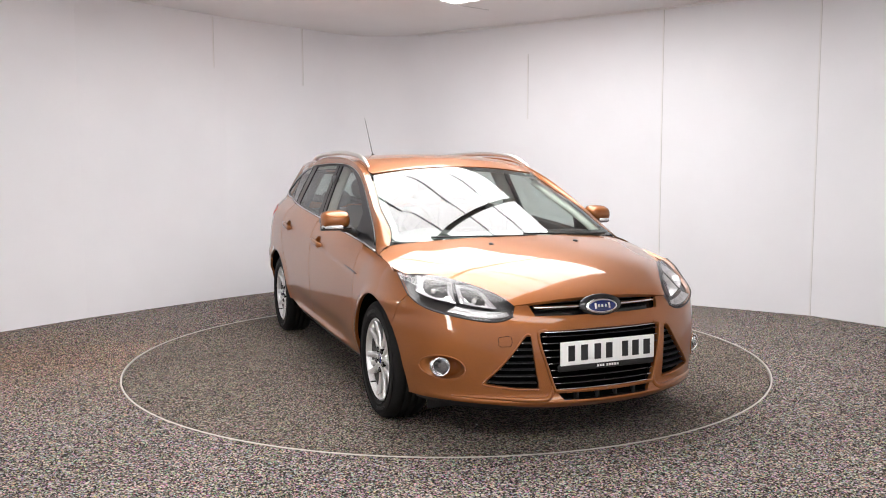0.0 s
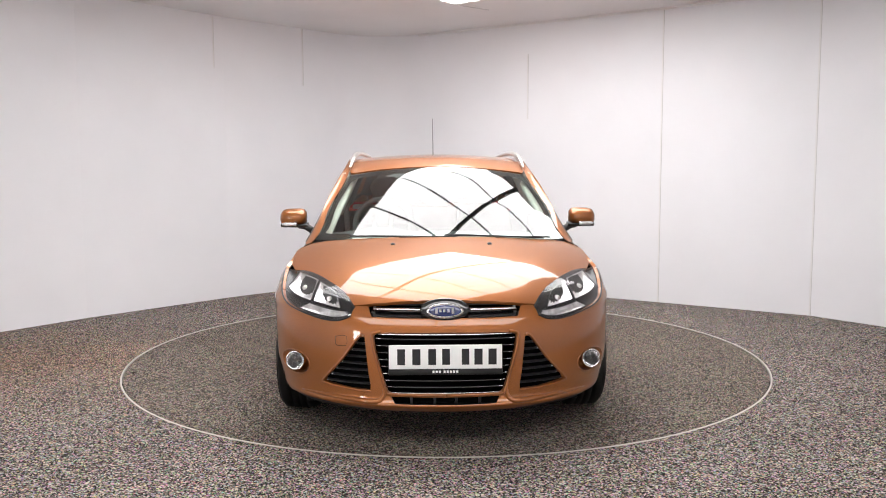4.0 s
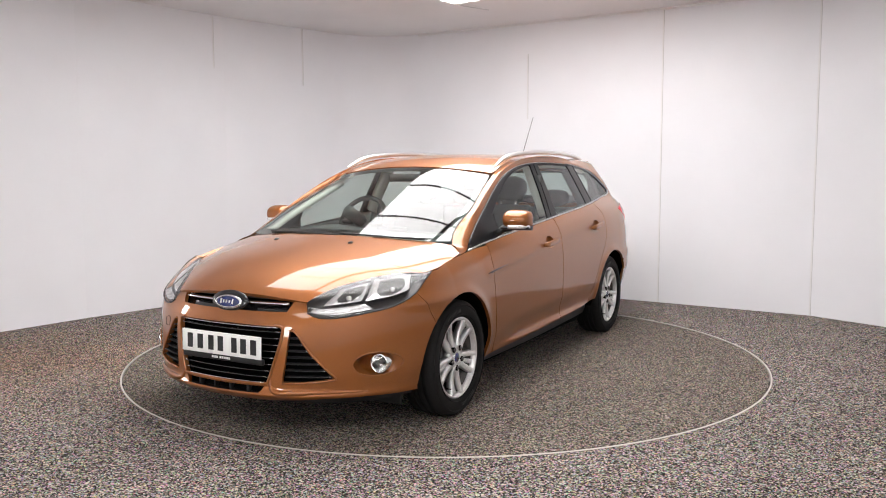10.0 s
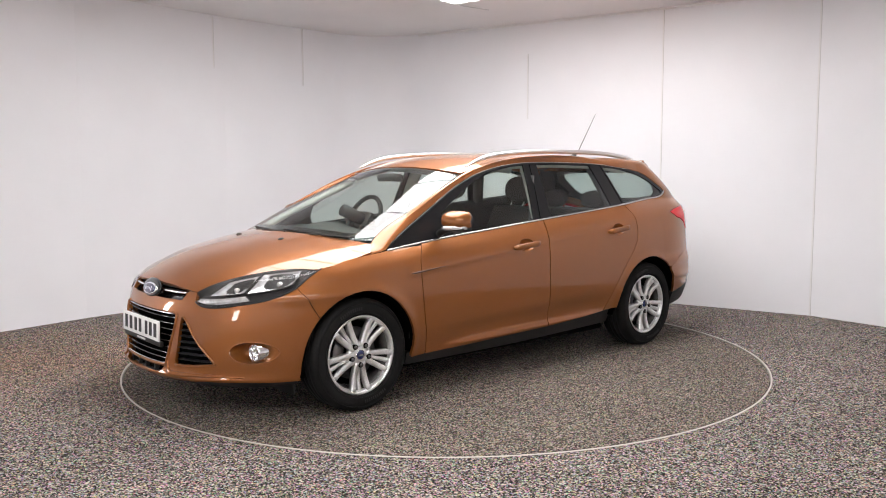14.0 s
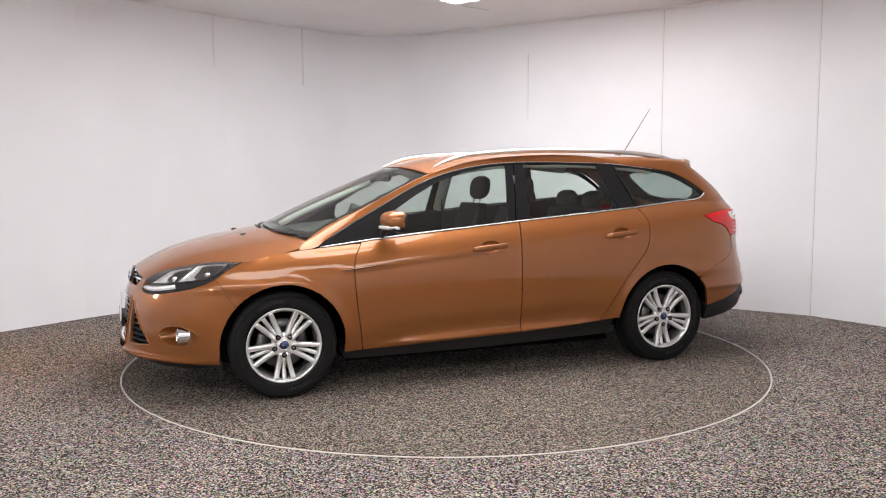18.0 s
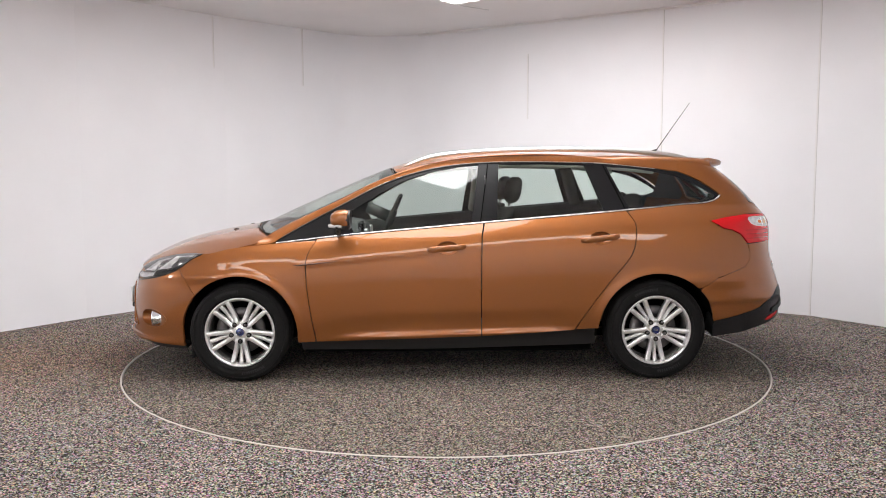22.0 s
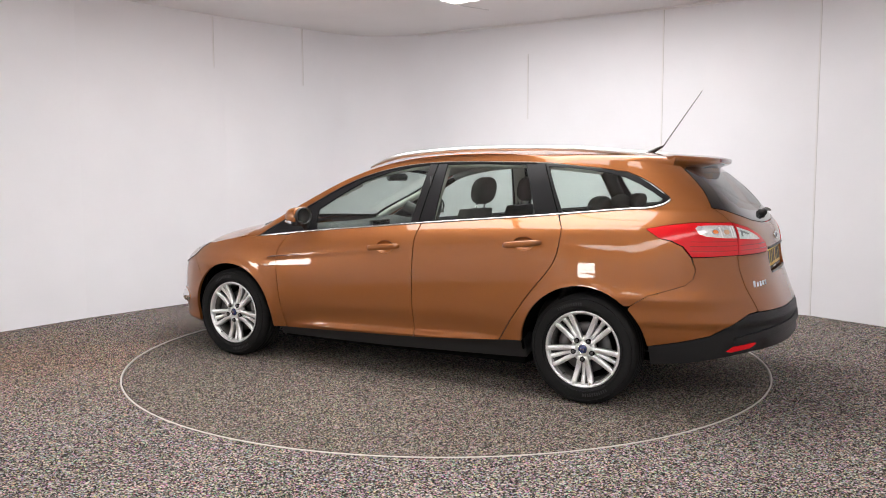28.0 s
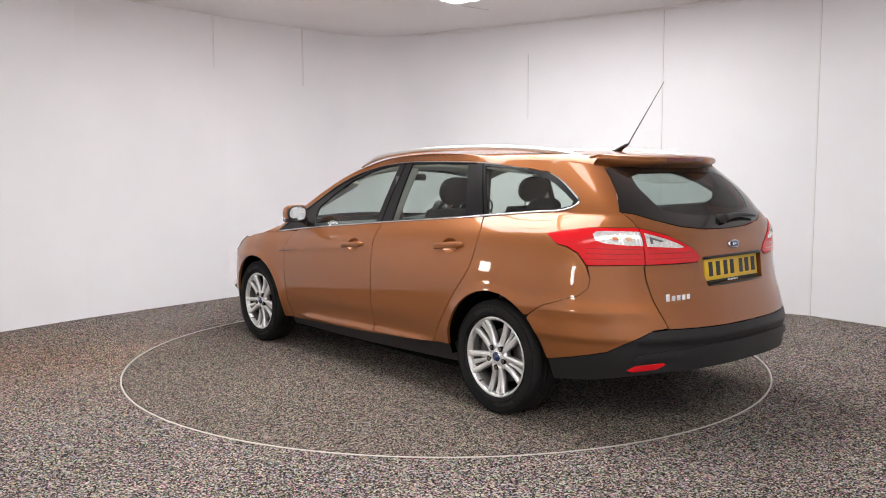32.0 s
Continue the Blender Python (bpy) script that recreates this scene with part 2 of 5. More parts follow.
def build_softbox(x, y, aim, z, w, h):
    """A small softbox on a stand, seen only as a reflection in the paintwork."""
    base = new("softbox")
    base.location = (x, y, 0)
    base.rotation_euler = (0, 0, aim)
    tagged(base, "white studio softbox on a black three-legged stand", "studio light", "softboxes beside the turntable")
    part("diffuser", box_bm((-w / 2, -0.012, z - h / 2), (w / 2, 0.0, z + h / 2), 0.004), SOFT_SHEET, base)
    bm = bmesh.new()
    e = 0.02
    a = [bm.verts.new(v) for v in ((-w / 2 - e, -0.014, z - h / 2 - e), (w / 2 + e, -0.014, z - h / 2 - e), (w / 2 + e, -0.014, z + h / 2 + e), (-w / 2 - e, -0.014, z + h / 2 + e))]
    b = [bm.verts.new(v) for v in ((-0.06, -0.24, z - 0.06), (0.06, -0.24, z - 0.06), (0.06, -0.24, z + 0.06), (-0.06, -0.24, z + 0.06))]
    for i in range(4):
        bm.faces.new((a[i], a[(i + 1) % 4], b[(i + 1) % 4], b[i]))
    bm.faces.new(b)
    bmesh.ops.recalc_face_normals(bm, faces=bm.faces)
    part("hood", bm, DARK_FRAME, base, smooth=False)
    part("pole", box_bm((-0.012, -0.27, 0.25), (0.012, -0.245, z + 0.02), 0.004), DARK_FRAME, base)
    for i in range(3):
        leg = part("leg", box_bm((-0.009, 0, -0.009), (0.009, 0.5, 0.009), 0.003), DARK_FRAME, base)
        leg.matrix_basis = Matrix.Translation((0, -0.257, 0.31)) @ Matrix.Rotation(radians(120 * i), 4, "Z") @ Matrix.Rotation(radians(-37), 4, "X")


build_room()
build_softbox(-2.95, -5.0, radians(-34), 1.08, 0.34, 0.70)
build_softbox(-3.35, -1.25, radians(-75), 1.0, 0.22, 0.44)
build_strip_light(-4.285, -5.1)
for px in (-2.22, -0.74, 0.74, 2.22):
    build_fill_panel(px, -5.2)
turntable = build_turntable()
build_ceiling_light()


# ---------- car paint, glass, trim ----------
def paint_material():
    m = material("copper_paint", (0.32, 0.108, 0.026), 0.43, 0.55, Specular_IOR_Level=0.2, Coat_Weight=0.95, Coat_Roughness=0.028, Coat_IOR=1.52)
    c = coords(m)
    n = node(m, "ShaderNodeTexNoise", Scale=900.0, Detail=1.0)
    link(m, c, n.inputs["Vector"])
    r = ramp(m, n.outputs["Fac"], [(0.35, (0.252, 0.084, 0.0195)), (0.65, (0.352, 0.120, 0.0300))])
    link(m, r.outputs["Color"], shader(m).inputs["Base Color"])
    peel = node(m, "ShaderNodeTexNoise", Scale=38.0, Detail=2.0)
    link(m, c, peel.inputs["Vector"])
    b = node(m, "ShaderNodeBump", Strength=0.03, Distance=0.002)
    link(m, peel.outputs["Fac"], b.inputs["Height"])
    link(m, b.outputs["Normal"], shader(m).inputs["Coat Normal"])
    return m


def glass_material(name, tint, base_gloss=0.08, rise=0.86):
    m = bpy.data.materials.new(name)
    m.use_nodes = True
    t = m.node_tree
    t.nodes.remove(t.nodes["Principled BSDF"])
    clear = t.nodes.new("ShaderNodeBsdfTransparent")
    clear.inputs["Color"].default_value = (*tint, 1)
    gloss = t.nodes.new("ShaderNodeBsdfGlossy")
    gloss.inputs["Roughness"].default_value = 0.0
    facing_ = t.nodes.new("ShaderNodeLayerWeight")
    facing_.inputs["Blend"].default_value = 0.5
    power = t.nodes.new("ShaderNodeMath")
    power.operation = "POWER"
    power.inputs[1].default_value = 4.2
    t.links.new(facing_.outputs["Facing"], power.inputs[0])
    fres = t.nodes.new("ShaderNodeMath")
    fres.operation = "MULTIPLY_ADD"
    fres.inputs[1].default_value, fres.inputs[2].default_value = rise, base_gloss
    t.links.new(power.outputs[0], fres.inputs[0])
    mix = t.nodes.new("ShaderNodeMixShader")
    t.links.new(fres.outputs[0], mix.inputs[0])
    t.links.new(clear.outputs[0], mix.inputs[1])
    t.links.new(gloss.outputs[0], mix.inputs[2])
    t.links.new(mix.outputs[0], t.nodes["Material Output"].inputs["Surface"])
    return m


def grained(name, colour, rough, scale=300.0, depth=0.15, **more):
    m = material(name, colour, rough, **more)
    c = coords(m)
    n = node(m, "ShaderNodeTexNoise", Scale=scale, Detail=3.0)
    link(m, c, n.inputs["Vector"])
    r = ramp(m, n.outputs["Fac"], [(0.3, tuple(x * 0.75 for x in colour)), (0.7, tuple(min(1, x * 1.2) for x in colour))])
    link(m, r.outputs["Color"], shader(m).inputs["Base Color"])
    b = node(m, "ShaderNodeBump", Strength=depth, Distance=0.002)
    link(m, n.outputs["Fac"], b.inputs["Height"])
    link(m, b.outputs["Normal"], shader(m).inputs["Normal"])
    return m


PAINT = paint_material()
GLASS = glass_material("window_glass", (0.81, 0.89, 0.855), 0.095, 0.66)
LENS = glass_material("lamp_glass", (0.97, 0.97, 0.97), 0.045, 0.65)
TINTED = glass_material("rear_glass", (0.46, 0.54, 0.52), 0.08)
CHROME = material("chrome", (0.86, 0.86, 0.87), 0.08, 1.0)
TRIM_CHROME = material("window_trim_chrome", (0.66, 0.65, 0.65), 0.2, 1.0)
SATIN = material("satin_aluminium", (0.78, 0.77, 0.76), 0.28, 1.0)
ALLOY = grained("silver_alloy", (0.86, 0.85, 0.84), 0.32, 500.0, 0.02, metal=0.75)
BLACK = grained("black_plastic", (0.011, 0.011, 0.0115), 0.45)
BLACK_TRIM = grained("textured_black_bumper", (0.014, 0.014, 0.015), 0.5, 400.0, 0.3, Specular_IOR_Level=0.35)
GLOSS_BLACK = material("gloss_black", (0.010, 0.010, 0.011), 0.08, Coat_Weight=0.5)
WINDOW_BLACK = material("window_surround_black", (0.010, 0.010, 0.011), 0.28, Specular_IOR_Level=0.3)
# near-black: the shade of gaps and cavities is put into this colour
DARK = material("cavity_shade_black", (0.002, 0.002, 0.002), 0.9, Specular_IOR_Level=0.05)
RUBBER = grained("tyre_rubber", (0.009, 0.0085, 0.0085), 0.7, 160.0, 0.2, Specular_IOR_Level=0.22)
RED_LENS = material("red_lamp_plastic", (0.70, 0.010, 0.016), 0.15, Specular_IOR_Level=0.3, Coat_Weight=0.25, Coat_Roughness=0.03)
CLEAR_LENS = grained("clear_lamp_plastic", (0.84, 0.83, 0.82), 0.15, 70.0, 0.12, metal=0.3, Coat_Weight=1.0, Coat_Roughness=0.03)
HIGH_RED = material("dark_red_lamp", (0.16, 0.005, 0.008), 0.2, Coat_Weight=0.5)
AMBER = material("amber_lamp_plastic", (0.75, 0.22, 0.05), 0.2, Coat_Weight=1.0)
LAMP_DARK = material("lamp_bezel", (0.055, 0.054, 0.055), 0.35, 0.2)
PLATE_WHITE = material("white_plate", (0.90, 0.90, 0.88), 0.35)
PLATE_YELLOW = material("yellow_plate", (0.80, 0.52, 0.02), 0.35)
INK = material("black_ink", (0.015, 0.015, 0.016), 0.5)
BADGE_BLUE = material("badge_blue", (0.008, 0.018, 0.11), 0.2, Coat_Weight=1.0)
CLOTH = grained("charcoal_seat_cloth", (0.045, 0.042, 0.040), 0.9, 420.0, 0.5)
CABIN = grained("charcoal_cabin_plastic", (0.050, 0.050, 0.050), 0.6)
LINER = grained("pale_headlining", (0.62, 0.60, 0.55), 0.9)
BRAKE = material("brake_steel", (0.16, 0.15, 0.15), 0.45, 0.8)


# ---------- smooth curves ----------
def spline(points):
    """A natural cubic through (x, y) points, straight beyond its ends."""
    pts = sorted(points)
    xs, ys = [q[0] for q in pts], [q[1] for q in pts]
    n = len(xs)
    h = [xs[i + 1] - xs[i] for i in range(n - 1)]
    a, r = np.zeros((n, n)), np.zeros(n)
    a[0, 0] = a[-1, -1] = 1
    for i in range(1, n - 1):
        a[i, i - 1:i + 2] = h[i - 1], 2 * (h[i - 1] + h[i]), h[i]
        r[i] = 6 * ((ys[i + 1] - ys[i]) / h[i] - (ys[i] - ys[i - 1]) / h[i - 1])
    m = [float(v) for v in np.linalg.solve(a, r)]

    def f(x):
        if x <= xs[0]:
            return ys[0] + (x - xs[0]) * ((ys[1] - ys[0]) / h[0] - h[0] * m[1] / 6)
        if x >= xs[-1]:
            return ys[-1] + (x - xs[-1]) * ((ys[-1] - ys[-2]) / h[-1] + h[-1] * m[-2] / 6)
        i = 0
        while x > xs[i + 1]:
            i += 1
        t, u = x - xs[i], xs[i + 1] - x
        return (m[i] * u ** 3 + m[i + 1] * t ** 3) / (6 * h[i]) + (ys[i] / h[i] - m[i] * h[i] / 6) * u + (ys[i + 1] / h[i] - m[i + 1] * h[i] / 6) * t
    return f


def bend(points, n=8):
    """Points along a smooth open curve through the given ones."""
    q = [Vector(v) for v in points]
    q = [q[0] * 2 - q[1]] + q + [q[-1] * 2 - q[-2]]
    out = []
    for i in range(1, len(q) - 2):
        for k in range(n):
            t = k / n
            a, b, c, d = q[i - 1:i + 3]
            out.append(0.5 * ((2 * b) + (c - a) * t + (2 * a - 5 * b + 4 * c - d) * t * t + (3 * b - a - 3 * c + d) * t ** 3))
    out.append(q[-2])
    return out


# ---------- the body's surfaces (x forward, y to the car's left) ----------
belt_z = spline([(1.7, 0.785), (1.4, 0.845), (1.22, 0.868), (1.084, 0.880), (0.849, 0.905), (0.572, 0.934), (0.278, 0.960), (-0.229, 1.004),
                 (-0.8, 1.050), (-1.152, 1.080), (-1.5, 1.112), (-1.76, 1.136)])
belt_y = spline([(1.7, 0.80), (1.4, 0.826), (1.22, 0.824), (1.08, 0.808), (0.5, 0.802), (0.0, 0.803), (-0.8, 0.795), (-1.2, 0.772), (-1.5, 0.732)])
wide_y = spline([(1.7, 0.888), (1.324, 0.905), (1.0, 0.894), (0.5, 0.892), (0.0, 0.895), (-0.9, 0.903), (-1.324, 0.908), (-1.5, 0.903)])
bulge = spline([(-0.2, 0.15), (0.0, 0.50), (0.10, 0.70), (0.18, 0.86), (0.3, 0.96), (0.5, 1.0), (0.68, 0.95), (0.80, 0.81), (0.90, 0.555), (1.0, 0.0)])
FRONT_X, REAR_X = 1.40, -1.50
nose_a = spline([(0.16, 0.74), (0.22, 0.80), (0.31, 0.815), (0.42, 0.805), (0.55, 0.79), (0.65, 0.755), (0.72, 0.70), (0.85, 0.56)])
tail_a = spline([(0.25, 0.825), (0.36, 0.845), (0.45, 0.842), (0.53, 0.82), (0.70, 0.77), (0.83, 0.738), (0.93, 0.725), (1.0, 0.695), (1.07, 0.632),
                 (1.129, 0.575), (1.223, 0.485), (1.326, 0.365), (1.38, 0.295)])
tail_n = spline([(0.3, 2.6), (0.87, 2.8), (1.0, 3.3), (1.129, 4.6), (1.25, 4.6), (1.36, 4.0)])
WRAP_F, WRAP_R = 0.80, 0.80


def fade(x, a, b):
    t = min(1, max(0, (x - a) / (b - a)))
    return t * t * (3 - 2 * t)


def bumper_ridge(z):
    """The ridge along the rear bumper: a long slope above, a quick return below."""
    d = z - 0.505
    return math.exp(-(d / (0.15 if d > 0 else 0.022)) ** 2)


def side_y(x, z):
    """Half the car's width, with its sill ridge, shoulder line and flared arches."""
    zb = belt_z(x)
    if z <= zb:
        y = belt_y(x) + (wide_y(x) - belt_y(x)) * bulge((z - 0.25) / (zb - 0.25))
        low = z - (0.292 - 0.026 * x)
        y += fade(x, 0.86, 0.45) * fade(x, -1.0, -0.55) * (0.021 * math.exp(-(low / 0.022) ** 2) - 0.010 * math.exp(-((low - 0.085) / 0.05) ** 2))
        line_ = z - (0.744 + 0.098 * (0.97 - x))
        y += 0.0060 * fade(x, 1.02, 0.93) * fade(x, -1.1, 0.6) * math.exp(-(line_ / (0.050 if line_ > 0 else 0.020)) ** 2)
        y += 0.014 * fade(x, -1.36, -1.50) * bumper_ridge(z)
        for cx in (1.324, -1.324):
            d = math.hypot(x - cx, z - 0.312) - 0.370
            y += 0.011 * math.exp(-(d / 0.034) ** 2) * fade(z, 0.15, 0.32)
        return y
    d = z - zb
    return belt_y(x) - 0.38 * d - 0.16 * d * d


def shell(u, z):
    """The car's left flank: u is x along the side, and runs on round the nose and the tail."""
    if REAR_X <= u <= FRONT_X:
        return Vector((u, side_y(u, z), z))
    if u > FRONT_X:
        x0, a, n, w, s = FRONT_X, nose_a(z) + 0.026 * math.exp(-((z - 0.240) / 0.021) ** 2), 2.3, WRAP_F, 1
    else:
        x0, a, n, w, s = REAR_X, tail_a(z) + 0.020 * bumper_ridge(z), tail_n(z), WRAP_R, -1
    al = radians(90) - abs(u - x0) / w
    ca, sa = math.cos(al), math.sin(al)
    r = (abs(ca) ** n + abs(sa) ** n) ** (-1 / n)
    return Vector((x0 + s * a * r * ca, math.copysign(side_y(x0, z) * r * abs(sa), sa), z))


END_F, END_R = FRONT_X + WRAP_F * radians(90), REAR_X - WRAP_R * radians(90)


def at_x(x, z):
    """The (u, z) of the flank at x."""
    if REAR_X <= x <= FRONT_X:
        return (x, z)
    x0, a, n, w, s = (FRONT_X, nose_a(z), 2.3, WRAP_F, 1) if x > FRONT_X else (REAR_X, tail_a(z), tail_n(z), WRAP_R, -1)
    c = min(0.9999, abs(x - x0) / a)
    return (x0 + s * w * (radians(90) - math.atan2((1 - c ** n) ** (1 / n), c)), z)


def front_y(y, z):
    """The (u, z) of the nose at y."""
    q = min(0.9999, abs(y) / side_y(FRONT_X, z))
    al = math.atan2(q, (1 - q ** 2.3) ** (1 / 2.3))
    return (FRONT_X + WRAP_F * (radians(90) - math.copysign(al, y)), z)


def rear_y(y, z):
    n = tail_n(z)
    q = min(0.9999, abs(y) / side_y(REAR_X, z))
    al = math.atan2(q, (1 - q ** n) ** (1 / n))
    return (REAR_X - WRAP_R * (radians(90) - math.copysign(al, y)), z)


bonnet_z = spline([(2.22, 0.640), (2.13, 0.722), (2.05, 0.772), (1.875, 0.850), (1.657, 0.907), (1.483, 0.939), (1.30, 0.967)])
roof_z = spline([(1.40, 0.919), (1.15, 1.038), (0.89, 1.155), (0.63, 1.267), (0.38, 1.364), (0.17, 1.418), (-0.05, 1.445), (-0.4, 1.461), (-0.8, 1.464),
                 (-1.2, 1.456), (-1.5, 1.443), (-1.72, 1.426), (-1.95, 1.398)])


def bonnet(x, y):
    """The bonnet, with a crease that runs from the grille out to the windscreen's corner."""
    d = abs(y) - (0.405 + 0.36 * (2.0 - x))
    fall = 0.10 * 0.014 * math.log1p(math.exp(max(-40.0, min(40.0, d / 0.014))))
    crown = 0.088 - 0.016 * fade(x, 1.6, 1.2)
    return Vector((x, y, bonnet_z(x + 0.37 * y * y) - crown * y * y - fall))


def top(x, y):
    k = 0.36 * min(1, max(0, (x + 0.3) / 0.7))
    c = 0.03 + 0.07 * min(1, max(0, (0.9 - x) / 0.8)) - 0.04 * min(1, max(0, (-0.8 - x) / 0.9))
    return Vector((x, y, roof_z(x + k * y * y) - c * y * y))


# ---------- patches cut out of those surfaces ----------
def inside(pts, loop):
    p, q = np.array(pts), np.array(loop)
    hit = np.zeros(len(p), bool)
    j = len(q) - 1
    for i in range(len(q)):
        (xi, yi), (xj, yj) = q[i], q[j]
        if yi != yj:
            hit ^= ((yi > p[:, 1]) != (yj > p[:, 1])) & (p[:, 0] < (xj - xi) * (p[:, 1] - yi) / (yj - yi) + xi)
        j = i
    return hit


def dense(loop, step):
    out = []
    for i in range(len(loop)):
        a, b = Vector(loop[i][:2]), Vector(loop[(i + 1) % len(loop)][:2])
        k = max(1, int((b - a).length / step + 0.5))
        out += [a.lerp(b, t / k) for t in range(k)]
    return [(v.x, v.y) for v in out]


def patch_mesh(name, loop, surf, mats, side=1, holes=(), step=0.03, depth=0.018, lift=0.0):
    """A sheet on a surface, bounded by a loop in its coordinates, with edges turned inwards by depth."""
    loops = [dense(q, step) for q in (loop, *holes)]
    pts, edges = [], []
    for q in loops:
        n0 = len(pts)
        pts += q
        edges += [(n0 + i, n0 + (i + 1) % len(q)) for i in range(len(q))]
    lo, hi = np.min(loops[0], 0), np.max(loops[0], 0)
    grid = [(x + (step / 2 if j % 2 else 0), z) for j, z in enumerate(np.arange(lo[1] + step / 2, hi[1], step * 0.87)) for x in np.arange(lo[0], hi[0], step)]
    if grid:
        g = np.array(grid)
        ok = inside(g, loops[0])
        for q in loops[1:]:
            ok &= ~inside(g, q)
        rim = np.array(pts)
        g = g[ok]
        g = np.array([v for v in g if np.min(np.hypot(rim[:, 0] - v[0], rim[:, 1] - v[1])) > step * 0.55]).reshape(-1, 2)
        pts = pts + [tuple(v) for v in g]
    from mathutils.geometry import delaunay_2d_cdt
    vs, _, fs, *_ = delaunay_2d_cdt([Vector(q) for q in pts], edges, [], 0, 1e-7)
    mids = np.array([sum((vs[i] for i in f), Vector((0, 0))) / len(f) for f in fs])
    ok = inside(mids, loops[0])
    for q in loops[1:]:
        ok &= ~inside(mids, q)
    fs = [list(f) for f, keep in zip(fs, ok) if keep]
    place, normal, e = [], [], 0.004
    for v in vs:
        c = surf(v.x, v.y)
        n = (surf(v.x + e, v.y) - surf(v.x - e, v.y)).cross(surf(v.x, v.y + e) - surf(v.x, v.y - e)).normalized()
        if n.dot(c - Vector((max(-1.2, min(0.9, c.x)), 0, 0.55))) < 0:
            n = -n
        place.append(c + n * lift)
        normal.append(n)
    count = {}
    for f in fs:
        for i in range(3):
            a, b = f[i], f[(i + 1) % 3]
            count[(min(a, b), max(a, b))] = count.get((min(a, b), max(a, b)), []) + [(a, b)]
    if depth:
        new_of = {}
        for key, uses in count.items():
            if len(uses) == 1:
                a, b = uses[0]
                q = []
                for i in (a, b):
                    for level in (0, 1):
                        if (i, level) not in new_of:
                            new_of[(i, level)] = len(place)
                            place.append(place[i] - normal[i] * (depth * level))
                            normal.append(None)
                    q.append((new_of[(i, 0)], new_of[(i, 1)]))
                fs.append([q[0][0], q[0][1], q[1][1], q[1][0]])
    # orient
    out = []
    for f in fs:
        c = (place[f[1]] - place[f[0]]).cross(place[f[2]] - place[f[0]])
        ref = normal[f[0]]
        out.append(f[::-1] if ref is not None and c.dot(ref) < 0 else f)
    rim_n = {}
    for f in out:
        if len(f) == 4:
            c = (place[f[1]] - place[f[0]]).cross(place[f[2]] - place[f[0]])
            for i in f:
                rim_n[i] = rim_n.get(i, Vector((0, 0, 0))) + c
    m = Matrix.Diagonal((1, side, 1))
    me = bpy.data.meshes.new(name)
    me.from_pydata([m @ v for v in place], [], out if side > 0 else [f[::-1] for f in out])
    me.shade_smooth()
    me.normals_split_custom_set_from_vertices([(m @ (n if n is not None else rim_n.get(i, Vector((0, 0, 1))).normalized() * (1 if side > 0 else 1))) for i, n in enumerate(normal)])
    for mt in mats if isinstance(mats, (list, tuple)) else [mats]:
        me.materials.append(mt)
    return me


def patch(name, loop, surf, mats, parent, side=1, label="", **more):
    ob = new(name, patch_mesh(name, loop, surf, mats, side, **more))
    ob.parent = parent
    return tagged(ob, label) if label else ob


def both(name, loop, surf, mats, parent, label="", **more):
    return [patch(name, loop, surf, mats, parent, s, label, **more) for s in (1, -1)]


def skin(name, rows, mats, parent, side=1, label="", closed=False, caps=False, subdivide=0):
    """A sheet through rows of points."""
    bm = bmesh.new()
    g = [[bm.verts.new((q[0], q[1] * side, q[2])) for q in row] for row in rows]
    k = len(g[0])
    for a, b in zip(g, g[1:]):
        for i in range(k if closed else k - 1):
            j = (i + 1) % k
            q = (a[i], b[i], b[j], a[j])
            if len({tuple(v.co) for v in q}) >= 3:
                bm.faces.new(q)
    if caps:
        bm.faces.new(g[0])
        bm.faces.new(g[-1])
    bmesh.ops.remove_doubles(bm, verts=bm.verts, dist=1e-5)
    bmesh.ops.recalc_face_normals(bm, faces=bm.faces)
    return part(name, bm, mats, parent, label)


def tube(name, path, radius, mats, parent, side=1, label="", k=10, flat=1.0, up=Vector((0, 0, 1))):
    """A rod along a path; flat squeezes it upright; radius may be a function of 0..1."""
    rows = []
    for i, c in enumerate(path):
        d = (path[min(i + 1, len(path) - 1)] - path[max(i - 1, 0)]).normalized()
        s = d.cross(up).normalized()
        n = s.cross(d)
        r = radius(i / (len(path) - 1)) if callable(radius) else radius
        rows.append([c + s * (r * math.cos(6.28318531 * j / k)) + n * (r * flat * math.sin(6.28318531 * j / k)) for j in range(k)])
    return skin(name, rows, mats, parent, side, label, closed=True, caps=True)


def hermite(p0, t0, p1, t1, n):
    out = []
    for i in range(n + 1):
        s = i / n
        out.append(p0 * (2 * s ** 3 - 3 * s * s + 1) + t0 * (s ** 3 - 2 * s * s + s) + p1 * (3 * s * s - 2 * s ** 3) + t1 * (s ** 3 - s * s))
    return out


# ---------- the car ----------
car = new("car")
tagged(car, "copper-brown metallic estate car with roof rails on the turntable", "car")


def mirror_loop(half, end):
    """Closes a half outline given from the middle to the middle round the other side."""
    return half + [(2 * end - u, z) for u, z in half[::-1]]


def arch(cx, r, a0, a1, n=16):
    return [at_x(cx + r * math.cos(radians(a0 + (a1 - a0) * i / n)), 0.312 + r * math.sin(radians(a0 + (a1 - a0) * i / n))) for i in range(n + 1)]


